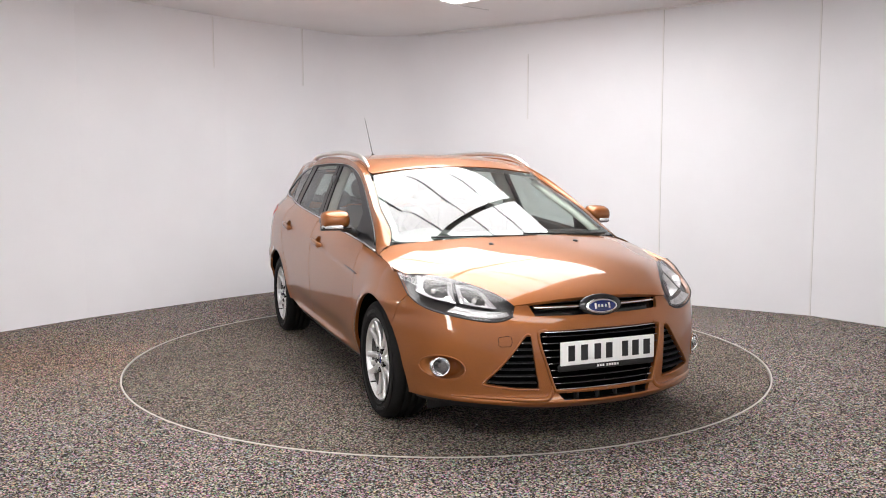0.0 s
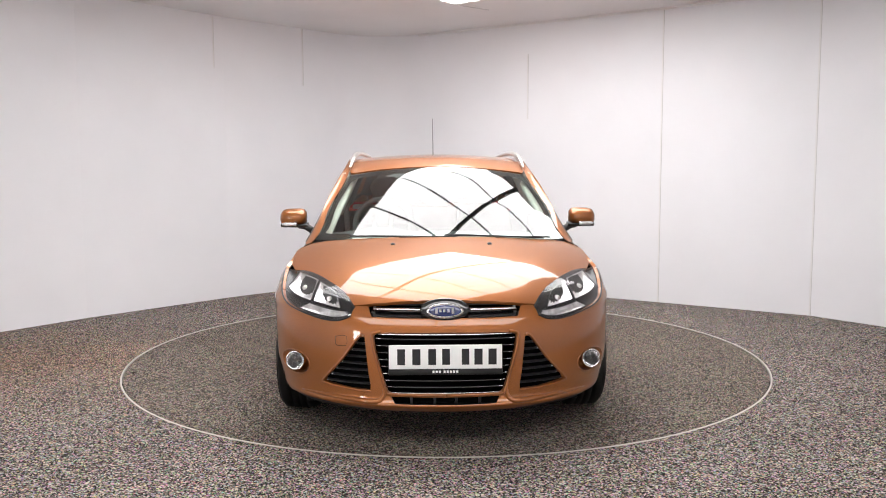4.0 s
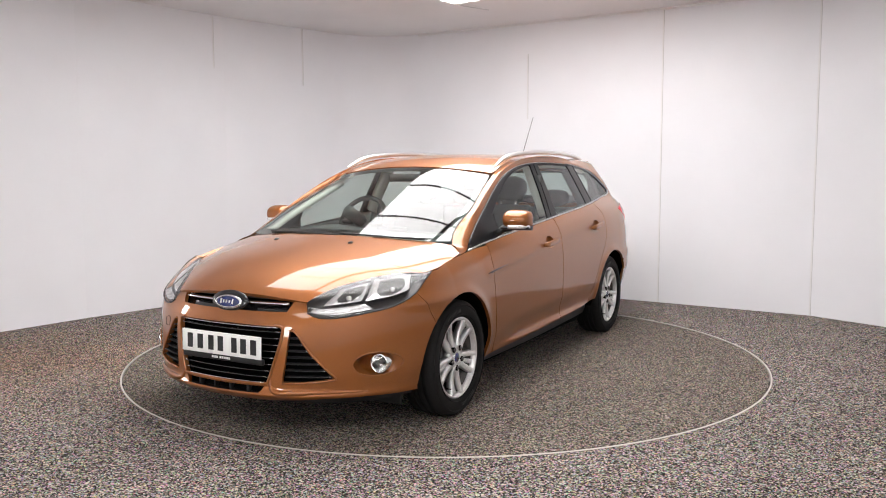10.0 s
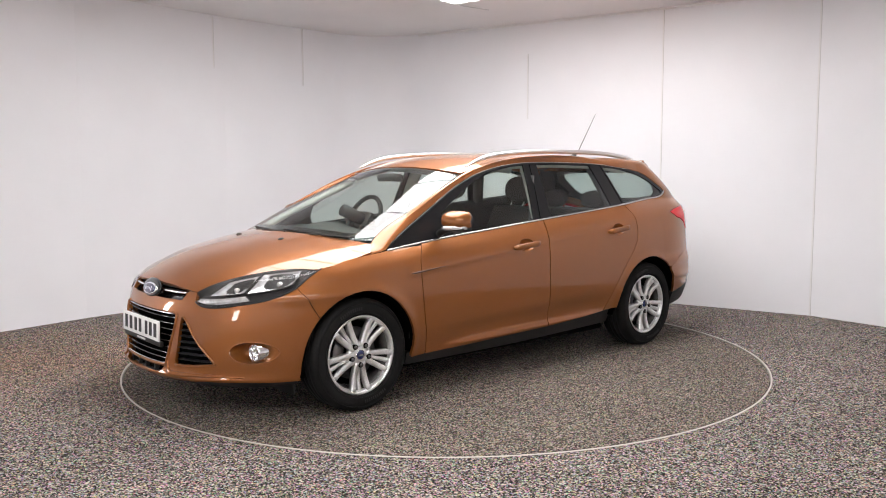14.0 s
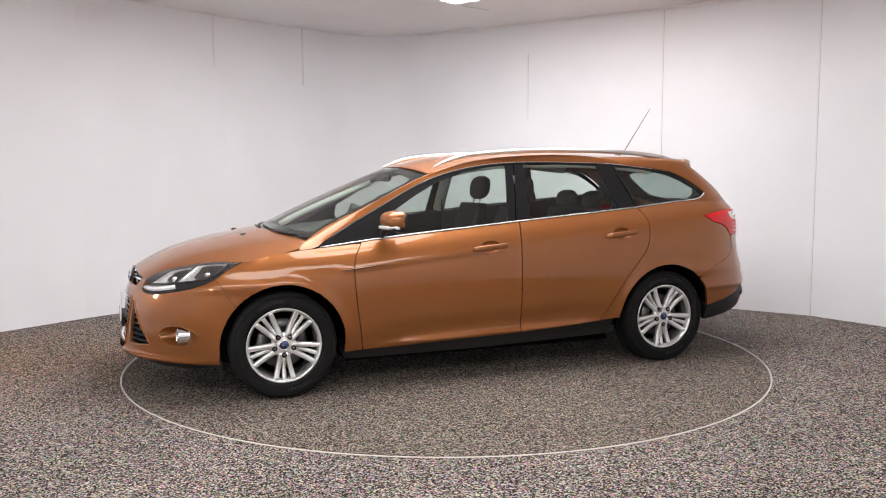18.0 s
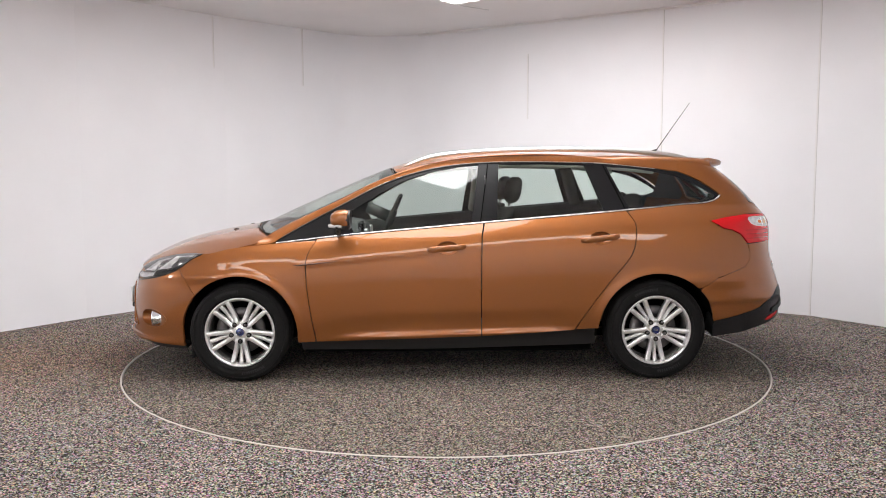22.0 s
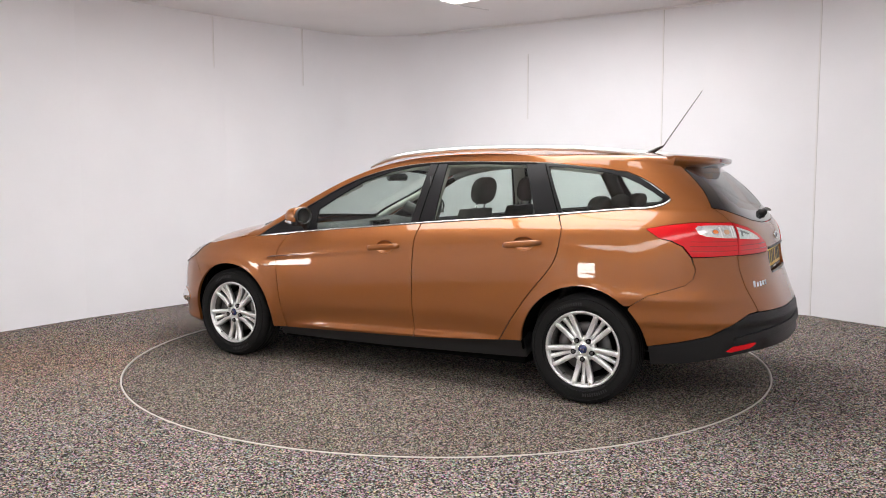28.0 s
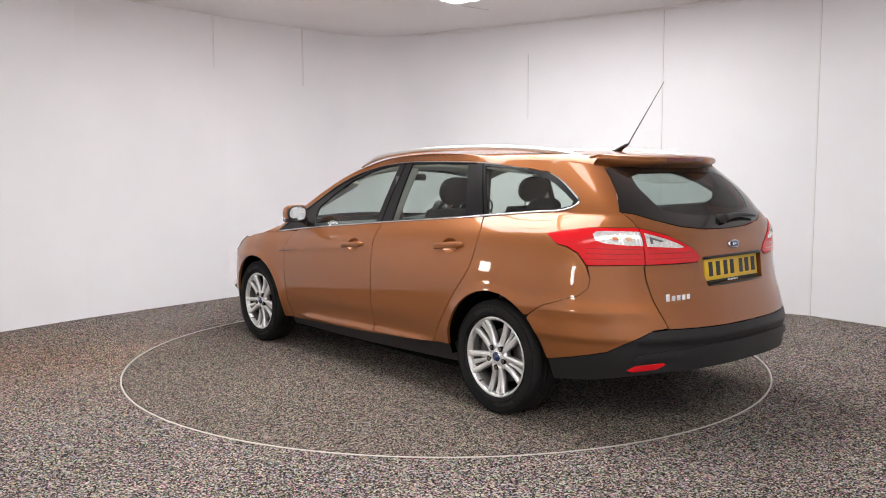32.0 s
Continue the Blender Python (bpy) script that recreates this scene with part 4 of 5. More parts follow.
def build_wheel():
    rim = [(0.206, 0.078), (0.211, 0.090), (0.219, 0.0915), (0.2235, 0.088), (0.221, 0.078), (0.212, 0.066), (0.203, 0.050), (0.199, 0.060)]
    wheel = turned("wheel", rim, ALLOY, car, 64)
    prof = [(0.218, 0.082), (0.226, 0.094), (0.245, 0.1015), (0.272, 0.1025), (0.292, 0.098), (0.306, 0.090), (0.3135, 0.079), (0.316, 0.060), (0.3165, 0.042), (0.312, 0.040), (0.312, 0.033), (0.3168, 0.031),
            (0.3168, 0.004), (0.312, 0.002), (0.312, -0.006), (0.3168, -0.008), (0.3168, -0.034), (0.312, -0.036), (0.312, -0.043), (0.3165, -0.045), (0.316, -0.07), (0.306, -0.095), (0.272, -0.106), (0.226, -0.098), (0.218, -0.085)]
    turned("barrel", [(0.208, 0.062), (0.202, 0.02), (0.200, -0.09), (0.220, -0.098), (0.196, -0.10), (0.192, 0.0), (0.196, 0.062)], BARREL, wheel, 56)
    tyre = turned("tyre", prof, RUBBER, wheel, 72, "black rubber tyre with sidewall lettering")
    for r in (0.236, 0.287):
        turned("sidewall_ring", [(r, 0.0995), (r + 0.0025, 0.1045), (r + 0.005, 0.0995)], RUBBER, tyre, 64)
    # raised sidewall marks
    bm = bmesh.new()
    for i in range(22):
        a = radians(58 + i * 3.1 if i < 11 else 236 + (i - 11) * 3.1)
        m = Matrix.Rotation(-a, 4, "Y") @ Matrix.Translation((0.262, 0.1022, 0)) @ Matrix.Diagonal((0.018, 0.003, 0.0065, 1))
        bmesh.ops.create_cube(bm, size=1, matrix=m)
    tagged(part("sidewall_mark", bm, BLACK, tyre, smooth=False), kind="stuff")

    def arm(name, a, r0, r1, t0, t1, w0, w1, y0, y1, thick):
        """A spoke from the hub to the rim."""
        rows = []
        for i in range(9):
            s = i / 8
            r, t, w = r0 + (r1 - r0) * s, t0 + (t1 - t0) * s, (w0 + (w1 - w0) * s) / 2
            y = y0 + (y1 - y0) * s - 0.012 * math.sin(3.14159 * s)
            e = min(0.004, w * 0.4)
            rows.append([Vector((r, y - thick, t - w)), Vector((r, y - e, t - w)), Vector((r, y, t - w + e)), Vector((r, y, t + w - e)), Vector((r, y - e, t + w)), Vector((r, y - thick, t + w))])
        ob = skin(name, rows, ALLOY, wheel, 1, closed=True, caps=True)
        ob.rotation_euler = (0, -a, 0)
        return ob
    for i in range(5):
        a = radians(-90 + 72 * i)
        for s in (1, -1):
            arm("spoke", a, 0.044, 0.207, 0.0150 * s, 0.0530 * s, 0.030, 0.030, 0.080, 0.088, 0.032)
        arm("inner_spoke", a, 0.075, 0.206, 0, 0, 0.018, 0.028, 0.064, 0.072, 0.024)
    turned("hub", [(0.0, 0.074), (0.064, 0.074), (0.073, 0.066), (0.075, 0.045), (0.060, 0.02), (0.0, 0.02)], ALLOY, wheel, 40, closed=False)
    cap = turned("centre_cap", [(0.0, 0.084), (0.020, 0.083), (0.0245, 0.080), (0.026, 0.070), (0.0, 0.070)], BADGE_BLUE, wheel, 32, "small dark blue centre cap", closed=False)
    turned("cap_ring", [(0.0255, 0.080), (0.0285, 0.079), (0.0285, 0.070), (0.0255, 0.070)], CHROME, cap, 32)
    bm = bmesh.new()
    for q in range(3):
        bmesh.ops.create_cube(bm, size=1, matrix=Matrix.Translation((-0.008 + 0.008 * q, 0.0845, 0)) @ Matrix.Diagonal((0.004, 0.002, 0.009, 1)))
    part("cap_mark", bm, CHROME, cap, smooth=False)
    for i in range(5):
        a = radians(-90 + 72 * i)
        nut = turned("wheel_nut", [(0.0, 0.090), (0.0070, 0.089), (0.0098, 0.084), (0.0100, 0.064), (0.0, 0.064)], BRAKE, wheel, 12, closed=False)
        nut.location = (0.058 * math.cos(a), 0, 0.058 * math.sin(a))
        # solid dark ring round the nut, coloured as the shade of its recess
        well = turned("nut_well_shade", [(0.0098, 0.0822), (0.0150, 0.0822), (0.0150, 0.066), (0.0098, 0.066)], DARK, wheel, 16)
        well.location = nut.location
    turned("brake_disc", [(0.07, 0.012), (0.145, 0.012), (0.148, 0.0), (0.145, -0.012), (0.07, -0.012)], BRAKE, wheel, 48)
    turned("brake_shield", [(0.0, -0.03), (0.185, -0.03), (0.186, -0.04), (0.0, -0.04)], DARK, wheel, 40, closed=False)
    rows = [[Vector((r * math.cos(a), y, r * math.sin(a))) for r, y in ((0.10, 0.02), (0.10, 0.042), (0.158, 0.042), (0.158, 0.02))] for a in [radians(-30 + 60 * i / 8) for i in range(9)]]
    skin("brake_caliper", rows, BRAKE, wheel, closed=True, caps=True)
    turned("valve", [(0.0, 0.10), (0.004, 0.10), (0.004, 0.07), (0.0, 0.07)], BLACK, wheel, 8, closed=False).location = (0.185 * math.cos(radians(-54)), 0, 0.185 * math.sin(radians(-54)))
    return wheel


# darker grey than the spokes, with a fine grain
BARREL = grained("grey_wheel_barrel", (0.10, 0.095, 0.09), 0.5, 120.0, 0.1, metal=0.5)
WHEEL_Y = 0.783
first = build_wheel()
spots = [(AX_F, 1), (AX_R, 1), (AX_F, -1), (AX_R, -1)]
for i, (x, s) in enumerate(spots):
    m = Matrix.Translation((x, s * WHEEL_Y, 0.3165)) @ Matrix.Rotation(0 if s > 0 else math.pi, 4, "Z")
    if i == 0:
        first.matrix_basis = m
    else:
        copy_thing(first, m)


# ---------- front end ----------
def bar(name, y0, y1, z, half, out, mats, parent, side=1, n=10, thick=0.02, end_z=None):
    """A slat that follows the nose from y0 to y1 at height z."""
    rows = []
    for i in range(n + 1):
        y = y0 + (y1 - y0) * i / n
        zz = z + ((end_z - z) * i / n if end_z is not None else 0)
        c = shell(*front_y(y, zz))
        c.x += out
        rows.append([c + Vector((0.0, 0, half * 0.5)), c + Vector((0.004, 0, 0)), c + Vector((0.0, 0, -half * 0.5)), c + Vector((-thick, 0, -half)), c + Vector((-thick, 0, half))])
    return skin(name, rows, mats, parent, side, closed=True, caps=True)


def plate_on(parent, where, mats, name):
    """A number plate with dark bars for its characters."""
    pl = part(name, box_bm((-0.006, -0.262, -0.056), (0.004, 0.262, 0.056), 0.003), mats, parent)
    pl.matrix_basis = where
    for i, (y, w) in enumerate(((-0.205, 0.050), (-0.135, 0.052), (-0.062, 0.050), (0.002, 0.050), (0.092, 0.048), (0.152, 0.052), (0.217, 0.052))):
        b = part("character_bar", box_bm((0.0038, y - w * 0.36, -0.036), (0.0056, y + w * 0.36, 0.038)), INK, pl, smooth=False)
    return pl


def oval(name, rx, ry, depth, mats, parent, where, rim=0.0):
    """A domed oval facing +x."""
    rows = []
    for r, d in ((1.0, 0.0), (1.0, depth * 0.6), (0.94, depth * 0.9), (0.7, depth), (0.3, depth * 1.06), (0.02, depth * 1.07)):
        rows.append([Vector((d, rx * r * math.cos(a), ry * r * math.sin(a))) for a in [6.28318531 * i / 40 for i in range(40)]])
    ob = skin(name, rows, mats, parent, closed=True, caps=True)
    ob.matrix_basis = where
    return ob


def badge(parent, where, k=1.0):
    ring = oval("badge", 0.088 * k, 0.036 * k, 0.012, CHROME, parent, where)
    tagged(ring, "chrome-rimmed blue oval badge")
    oval("badge_field", 0.076 * k, 0.027 * k, 0.006, BADGE_BLUE, ring, Matrix.Translation((0.0095, 0, 0)))
    bm = bmesh.new()
    for y, w, h in ((-0.040, 0.012, 0.026), (-0.022, 0.010, 0.014), (-0.004, 0.010, 0.014), (0.016, 0.010, 0.014), (0.036, 0.010, 0.026)):
        bmesh.ops.create_cube(bm, size=1, matrix=Matrix.Translation((0.0162, y * k, 0)) @ Matrix.Diagonal((0.002, w * k, h * k, 1)))
    part("badge_bar", bm, CHROME, ring, smooth=False)
    return ring


def facing(x, y, z, pitch=0.0, yaw=0.0):
    return Matrix.Translation((x, y, z)) @ Matrix.Rotation(radians(yaw), 4, "Z") @ Matrix.Rotation(radians(pitch), 4, "Y")


def front_end():
    # upper grille
    back = [front_y(y, z) for y, z in ((0.36, 0.712), (0.2, 0.724), (0.0, 0.730), (-0.2, 0.724), (-0.36, 0.712), (-0.36, 0.64), (0.0, 0.635), (0.36, 0.64))]
    up = patch("upper_grille", back, shell, GLOSS_BLACK, car, label="black upper grille with chrome bars", step=0.04, depth=0.02, lift=-0.035)
    for s in (1, -1):
        bar("grille_bar", 0.075, 0.338, 0.679, 0.010, -0.002, CHROME, up, s, end_z=0.680)
        bar("grille_slat", 0.06, 0.33, 0.700, 0.007, -0.014, BLACK, up, s)
    oval("badge_surround", 0.118, 0.054, 0.018, GLOSS_BLACK, up, facing(2.135, 0, 0.680, -18))
    badge(up, facing(2.150, 0, 0.676, -18))
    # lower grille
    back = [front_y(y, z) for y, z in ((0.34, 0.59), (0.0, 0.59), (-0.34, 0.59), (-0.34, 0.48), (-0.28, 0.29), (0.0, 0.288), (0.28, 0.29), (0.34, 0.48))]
    # near-black backing sheet gives the shaded depth behind the slats
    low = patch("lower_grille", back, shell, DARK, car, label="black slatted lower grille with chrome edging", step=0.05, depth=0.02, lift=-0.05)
    for z in (0.548, 0.516, 0.484, 0.452, 0.420, 0.388, 0.356, 0.326):
        y = 0.272 + 0.06 * min(1, (z - 0.308) / 0.19)
        bar("grille_slat", -y, y, z, 0.0062, -0.010, GLOSS_BLACK, low, n=20)
        for s in (1, -1):
            bar("slat_tip", y - 0.030, y - 0.006, z + 0.003, 0.0026, -0.002, CHROME, low, s, n=3, thick=0.006)
    bar("grille_edge", -0.315, 0.315, 0.571, 0.005, 0.002, CHROME, low, n=20)
    bar("grille_edge", -0.252, 0.252, 0.302, 0.0035, 0.0, CHROME, low, n=20)
    for s in (1, -1):
        rim = [(0.30, 0.581), (0.325, 0.578), (0.343, 0.564), (0.335, 0.50), (0.306, 0.40), (0.277, 0.308), (0.255, 0.294), (0.13, 0.292), (0.0, 0.291)]
        tube("grille_surround", [shell(*front_y(v.x, v.y)) + Vector((0.001, 0, 0)) for v in bend([(*q, 0) for q in rim], 4)], 0.0075, PAINT, low, s, k=8)
    plate_on(low, facing(2.218, 0, 0.474, -1.5), PLATE_WHITE, "front_plate")
    bm = bmesh.new()
    for i in range(8):
        bmesh.ops.create_cube(bm, size=1, matrix=Matrix.Translation((2.2185, -0.056 + 0.0145 * i + (0.008 if i > 2 else 0), 0.404)) @ Matrix.Diagonal((0.002, 0.010, 0.011, 1)))
    holder = part("plate_holder", box_bm((2.195, -0.265, 0.388), (2.215, 0.265, 0.418), 0.004), BLACK, low)
    part("lettering_bar", bm, PLATE_WHITE, holder, smooth=False)
    # tow eye cover, only on the right-hand side
    loop = [(0.520, 0.549), (0.480, 0.557), (0.466, 0.552), (0.462, 0.530), (0.470, 0.508), (0.510, 0.506), (0.520, 0.512), (0.520, 0.549)]
    tube("tow_eye_cover", [shell(*front_y(y, z)) + Vector((0.0006, 0, 0)) for y, z in loop], 0.0013, DARK, car, -1, "square outline of the tow eye cover", k=6)
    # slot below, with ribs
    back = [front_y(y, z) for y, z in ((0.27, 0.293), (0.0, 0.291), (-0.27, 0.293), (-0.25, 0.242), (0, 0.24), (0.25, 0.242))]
    # the slot's shaded inside, as one near-black sheet
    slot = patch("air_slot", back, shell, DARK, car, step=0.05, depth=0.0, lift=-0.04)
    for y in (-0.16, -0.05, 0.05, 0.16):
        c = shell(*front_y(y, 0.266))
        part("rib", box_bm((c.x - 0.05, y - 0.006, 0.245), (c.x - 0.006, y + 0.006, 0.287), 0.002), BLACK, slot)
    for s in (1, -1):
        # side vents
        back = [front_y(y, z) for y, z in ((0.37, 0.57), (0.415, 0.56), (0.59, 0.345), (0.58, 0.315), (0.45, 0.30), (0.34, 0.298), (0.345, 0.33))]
        # near-black sheet for the shade inside the vent
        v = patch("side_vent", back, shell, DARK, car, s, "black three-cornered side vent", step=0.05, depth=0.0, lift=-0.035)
        rim = [(0.378, 0.559), (0.407, 0.554), (0.49, 0.443), (0.58, 0.340), (0.574, 0.322), (0.45, 0.307), (0.350, 0.304)]
        tube("vent_surround", [shell(*front_y(w.x, w.y)) + Vector((0.001, 0, 0)) for w in bend([(*q, 0) for q in rim], 4)], 0.006, PAINT, v, s, k=8)
        for i in range(7):
            z = 0.333 + 0.031 * i
            y1 = 0.570 - (z - 0.333) * 0.80
            y0 = 0.354 + max(0, z - 0.40) * 0.10
            bar("vent_slat", y0, y1, z, 0.0055, -0.014, BLACK, v, s, n=5)
            bar("slat_tip", y1 - 0.012, y1 - 0.002, z + 0.004, 0.0025, -0.004, CHROME, v, s, n=2, thick=0.005)
        # rolled edge that runs from the grille's foot out under the vent
        roll = [(0.285, 0.318), (0.290, 0.285), (0.308, 0.262), (0.345, 0.256), (0.42, 0.258), (0.52, 0.262), (0.62, 0.262), (0.70, 0.258)]
        tube("splitter_edge", [shell(*front_y(w.x, w.y)) - Vector((0.003, 0, 0)) for w in bend([(*q, 0) for q in roll], 4)], lambda t: 0.004 + 0.010 * math.sin(3.14159 * min(1, 0.12 + t * 0.88)), PAINT, car, s, "rolled painted edge under the side vent", k=10)
        # fog lamps: forward-facing drums set in oval bowls
        turn = [6.28318531 * i / 32 for i in range(32)]
        c = shell(*front_y(0.735, 0.392))
        m = facing(c.x, c.y, c.z, 0, 38)
        ring = [[shell(*front_y(0.735 + 0.0795 * math.cos(a), 0.392 + 0.0575 * math.sin(a))) - Vector((0.001, 0.001, 0)) for a in turn]]
        for r, d in ((0.98, -0.030), (0.90, -0.056), (0.55, -0.072), (0.02, -0.074)):
            ring.append([m @ Vector((d, r * 0.092 * math.cos(a) + 0.006, r * 0.056 * math.sin(a))) for a in turn])
        bowl = skin("fog_lamp_bowl", ring, PAINT, car, s, "oval painted recess round the fog lamp", closed=True)
        lip = [shell(*front_y(0.735 + 0.080 * math.cos(a), 0.392 + 0.058 * math.sin(a))) + Vector((0.0005, 0.0005, 0)) for a in turn + turn[:1]]
        tube("recess_lip", lip, 0.0032, PAINT, bowl, s, k=8)
        m2 = facing(c.x - 0.014, 0.741, c.z, 0, 6)

        def drum(profile):
            return [[m2 @ Vector((d, r * math.cos(a), r * math.sin(a))) for a in turn] for r, d in profile]
        fl = skin("fog_lamp", drum(((0.049, -0.075), (0.049, -0.004), (0.047, 0.003), (0.043, 0.004), (0.0395, -0.001), (0.038, -0.014))), CHROME, bowl, s, "round fog lamp in a chrome sleeve", closed=True)
        skin("fog_reflector", drum(((0.0385, -0.012), (0.030, -0.034), (0.016, -0.044), (0.002, -0.045))), MIRROR_BOWL, fl, s, closed=True)
        skin("bulb_cap", drum(((0.011, -0.040), (0.011, -0.022), (0.008, -0.017), (0.001, -0.016))), BRAKE, fl, s, closed=True)
        skin("fog_glass", drum(((0.0395, -0.004), (0.030, -0.001), (0.014, 0.001), (0.001, 0.0012))), LENS, fl, s, closed=True)
        # headlamps
        lo = [shell(u, z) for u, z in curve2(LAMP_LOW, 6)]
        hi = [bonnet(v.x, v.y) for v in bend([(*q, 0) for q in LAMP_TOP], 9)]
        n = 30

        def along(path, t):
            q = t * (len(path) - 1)
            i = min(len(path) - 2, int(q))
            return path[i].lerp(path[i + 1], q - i)

        def lamp_row(t, inset, depth, k=8, w0=0.0, w1=1.0):
            a, b = along(lo, inset + t * (1 - 2 * inset)), along(hi, inset + t * (1 - 2 * inset))
            out = []
            for i in range(k + 1):
                w = w0 + (w1 - w0) * i / k
                c = a.lerp(b, w)
                o = Vector((0.62, 0.42, 0.55)).normalized()
                out.append(c + o * (0.030 * math.sin(3.14159 * w) * math.sin(3.14159 * min(1, max(0, 0.08 + t * 0.9))) - depth * math.sin(3.14159 * min(1, 0.1 + w)) ** 0.5))
            return out
        rows = [lamp_row(i / n, 0.0, 0.055) for i in range(n + 1)]
        lamp = skin("headlamp", rows, LAMP_DARK, car, s, "clear headlamp with dark bezel and bright reflectors")
        rows = [lamp_row(i / n, 0.0, -0.0015) for i in range(n + 1)]
        skin("headlamp_glass", rows, LENS, lamp, s)
        seal = [lo[i] + Vector((0.62, 0.42, 0.2)) * 0.002 for i in range(0, len(lo), 2)]
        tube("lamp_seal", seal, 0.0038, BLACK, lamp, s, k=6)

        def at(t, w, depth):
            a, b = along(lo, t), along(hi, t)
            return a.lerp(b, w) + Vector((0.62, 0.42, 0.55)).normalized() * (0.03 - depth)

        def chamber(name, corners, deep, flutes, label=""):
            """A fluted reflector dish on a four-cornered outline in the lamp's own coordinates."""
            (t0, w0), (t1, w1), (t2, w2), (t3, w3) = corners
            rows = []
            for i in range(33):
                p = i / 32
                row = []
                for j in range(13):
                    q = j / 12
                    t = (t0 + (t1 - t0) * p) * (1 - q) + (t3 + (t2 - t3) * p) * q
                    w = (w0 + (w1 - w0) * p) * (1 - q) + (w3 + (w2 - w3) * p) * q
                    dish = (math.sin(3.14159 * p) * math.sin(3.14159 * q)) ** 0.55
                    row.append(at(t, w, 0.026 + deep * dish - 0.0028 * math.sin(6.28318531 * flutes * p) * dish))
                rows.append(row)
            ob = skin(name, rows, REFLECTOR, lamp, s, label)
            edge = rows[0] + [r[-1] for r in rows] + rows[-1][::-1] + [r[0] for r in rows][::-1]
            tube("reflector_rim", edge, 0.0022, LAMP_DARK, ob, s, k=6)
            return ob
        dip = chamber("reflector", ((0.16, 0.42), (0.395, 0.36), (0.455, 0.88), (0.27, 0.86)), 0.036, 8, "bright fluted reflector dish")
        beam = chamber("reflector", ((0.41, 0.33), (0.69, 0.26), (0.79, 0.86), (0.475, 0.90)), 0.040, 11, "bright fluted reflector dish")
        chamber("indicator", ((0.03, 0.12), (0.45, 0.06), (0.41, 0.27), (0.08, 0.36)), 0.018, 9)
        for dish, t, w in ((dip, 0.33, 0.60), (beam, 0.58, 0.56)):
            c = at(t, w, 0.052)
            mm = facing(c.x, c.y, c.z, -6, 22)
            prof = [[mm @ Vector((dd, rr * math.cos(a), rr * math.sin(a))) for a in turn[::2]] for rr, dd in ((0.013, -0.012), (0.013, 0.006), (0.010, 0.011), (0.001, 0.013))]
            skin("bulb_shield", prof, SATIN, dish, s, closed=True)
        # washer jet
        b = bonnet(1.47, 0.265)
        prof = [[b + Vector((0.018 * r * math.cos(a) - 0.005 * d, 0.013 * r * math.sin(a), d * 0.010)) for a in [6.28318531 * i / 12 for i in range(12)]] for r, d in ((1.0, -0.2), (1.0, 0.4), (0.7, 0.9), (0.05, 1.0))]
        skin("washer_jet", prof, BLACK, car, s, closed=True)
        # mud flap before the front wheel
        part("air_deflector", box_bm((1.66, s * 0.62 - 0.10, 0.12), (1.675, s * 0.62 + 0.10, 0.22), 0.004), BLACK, car)


REFLECTOR = grained("fluted_reflector", (0.74, 0.74, 0.75), 0.30, 30.0, 0.25, metal=0.8)
MIRROR_BOWL = grained("lamp_mirror", (0.90, 0.90, 0.91), 0.12, 45.0, 0.6, metal=0.95)
front_end()


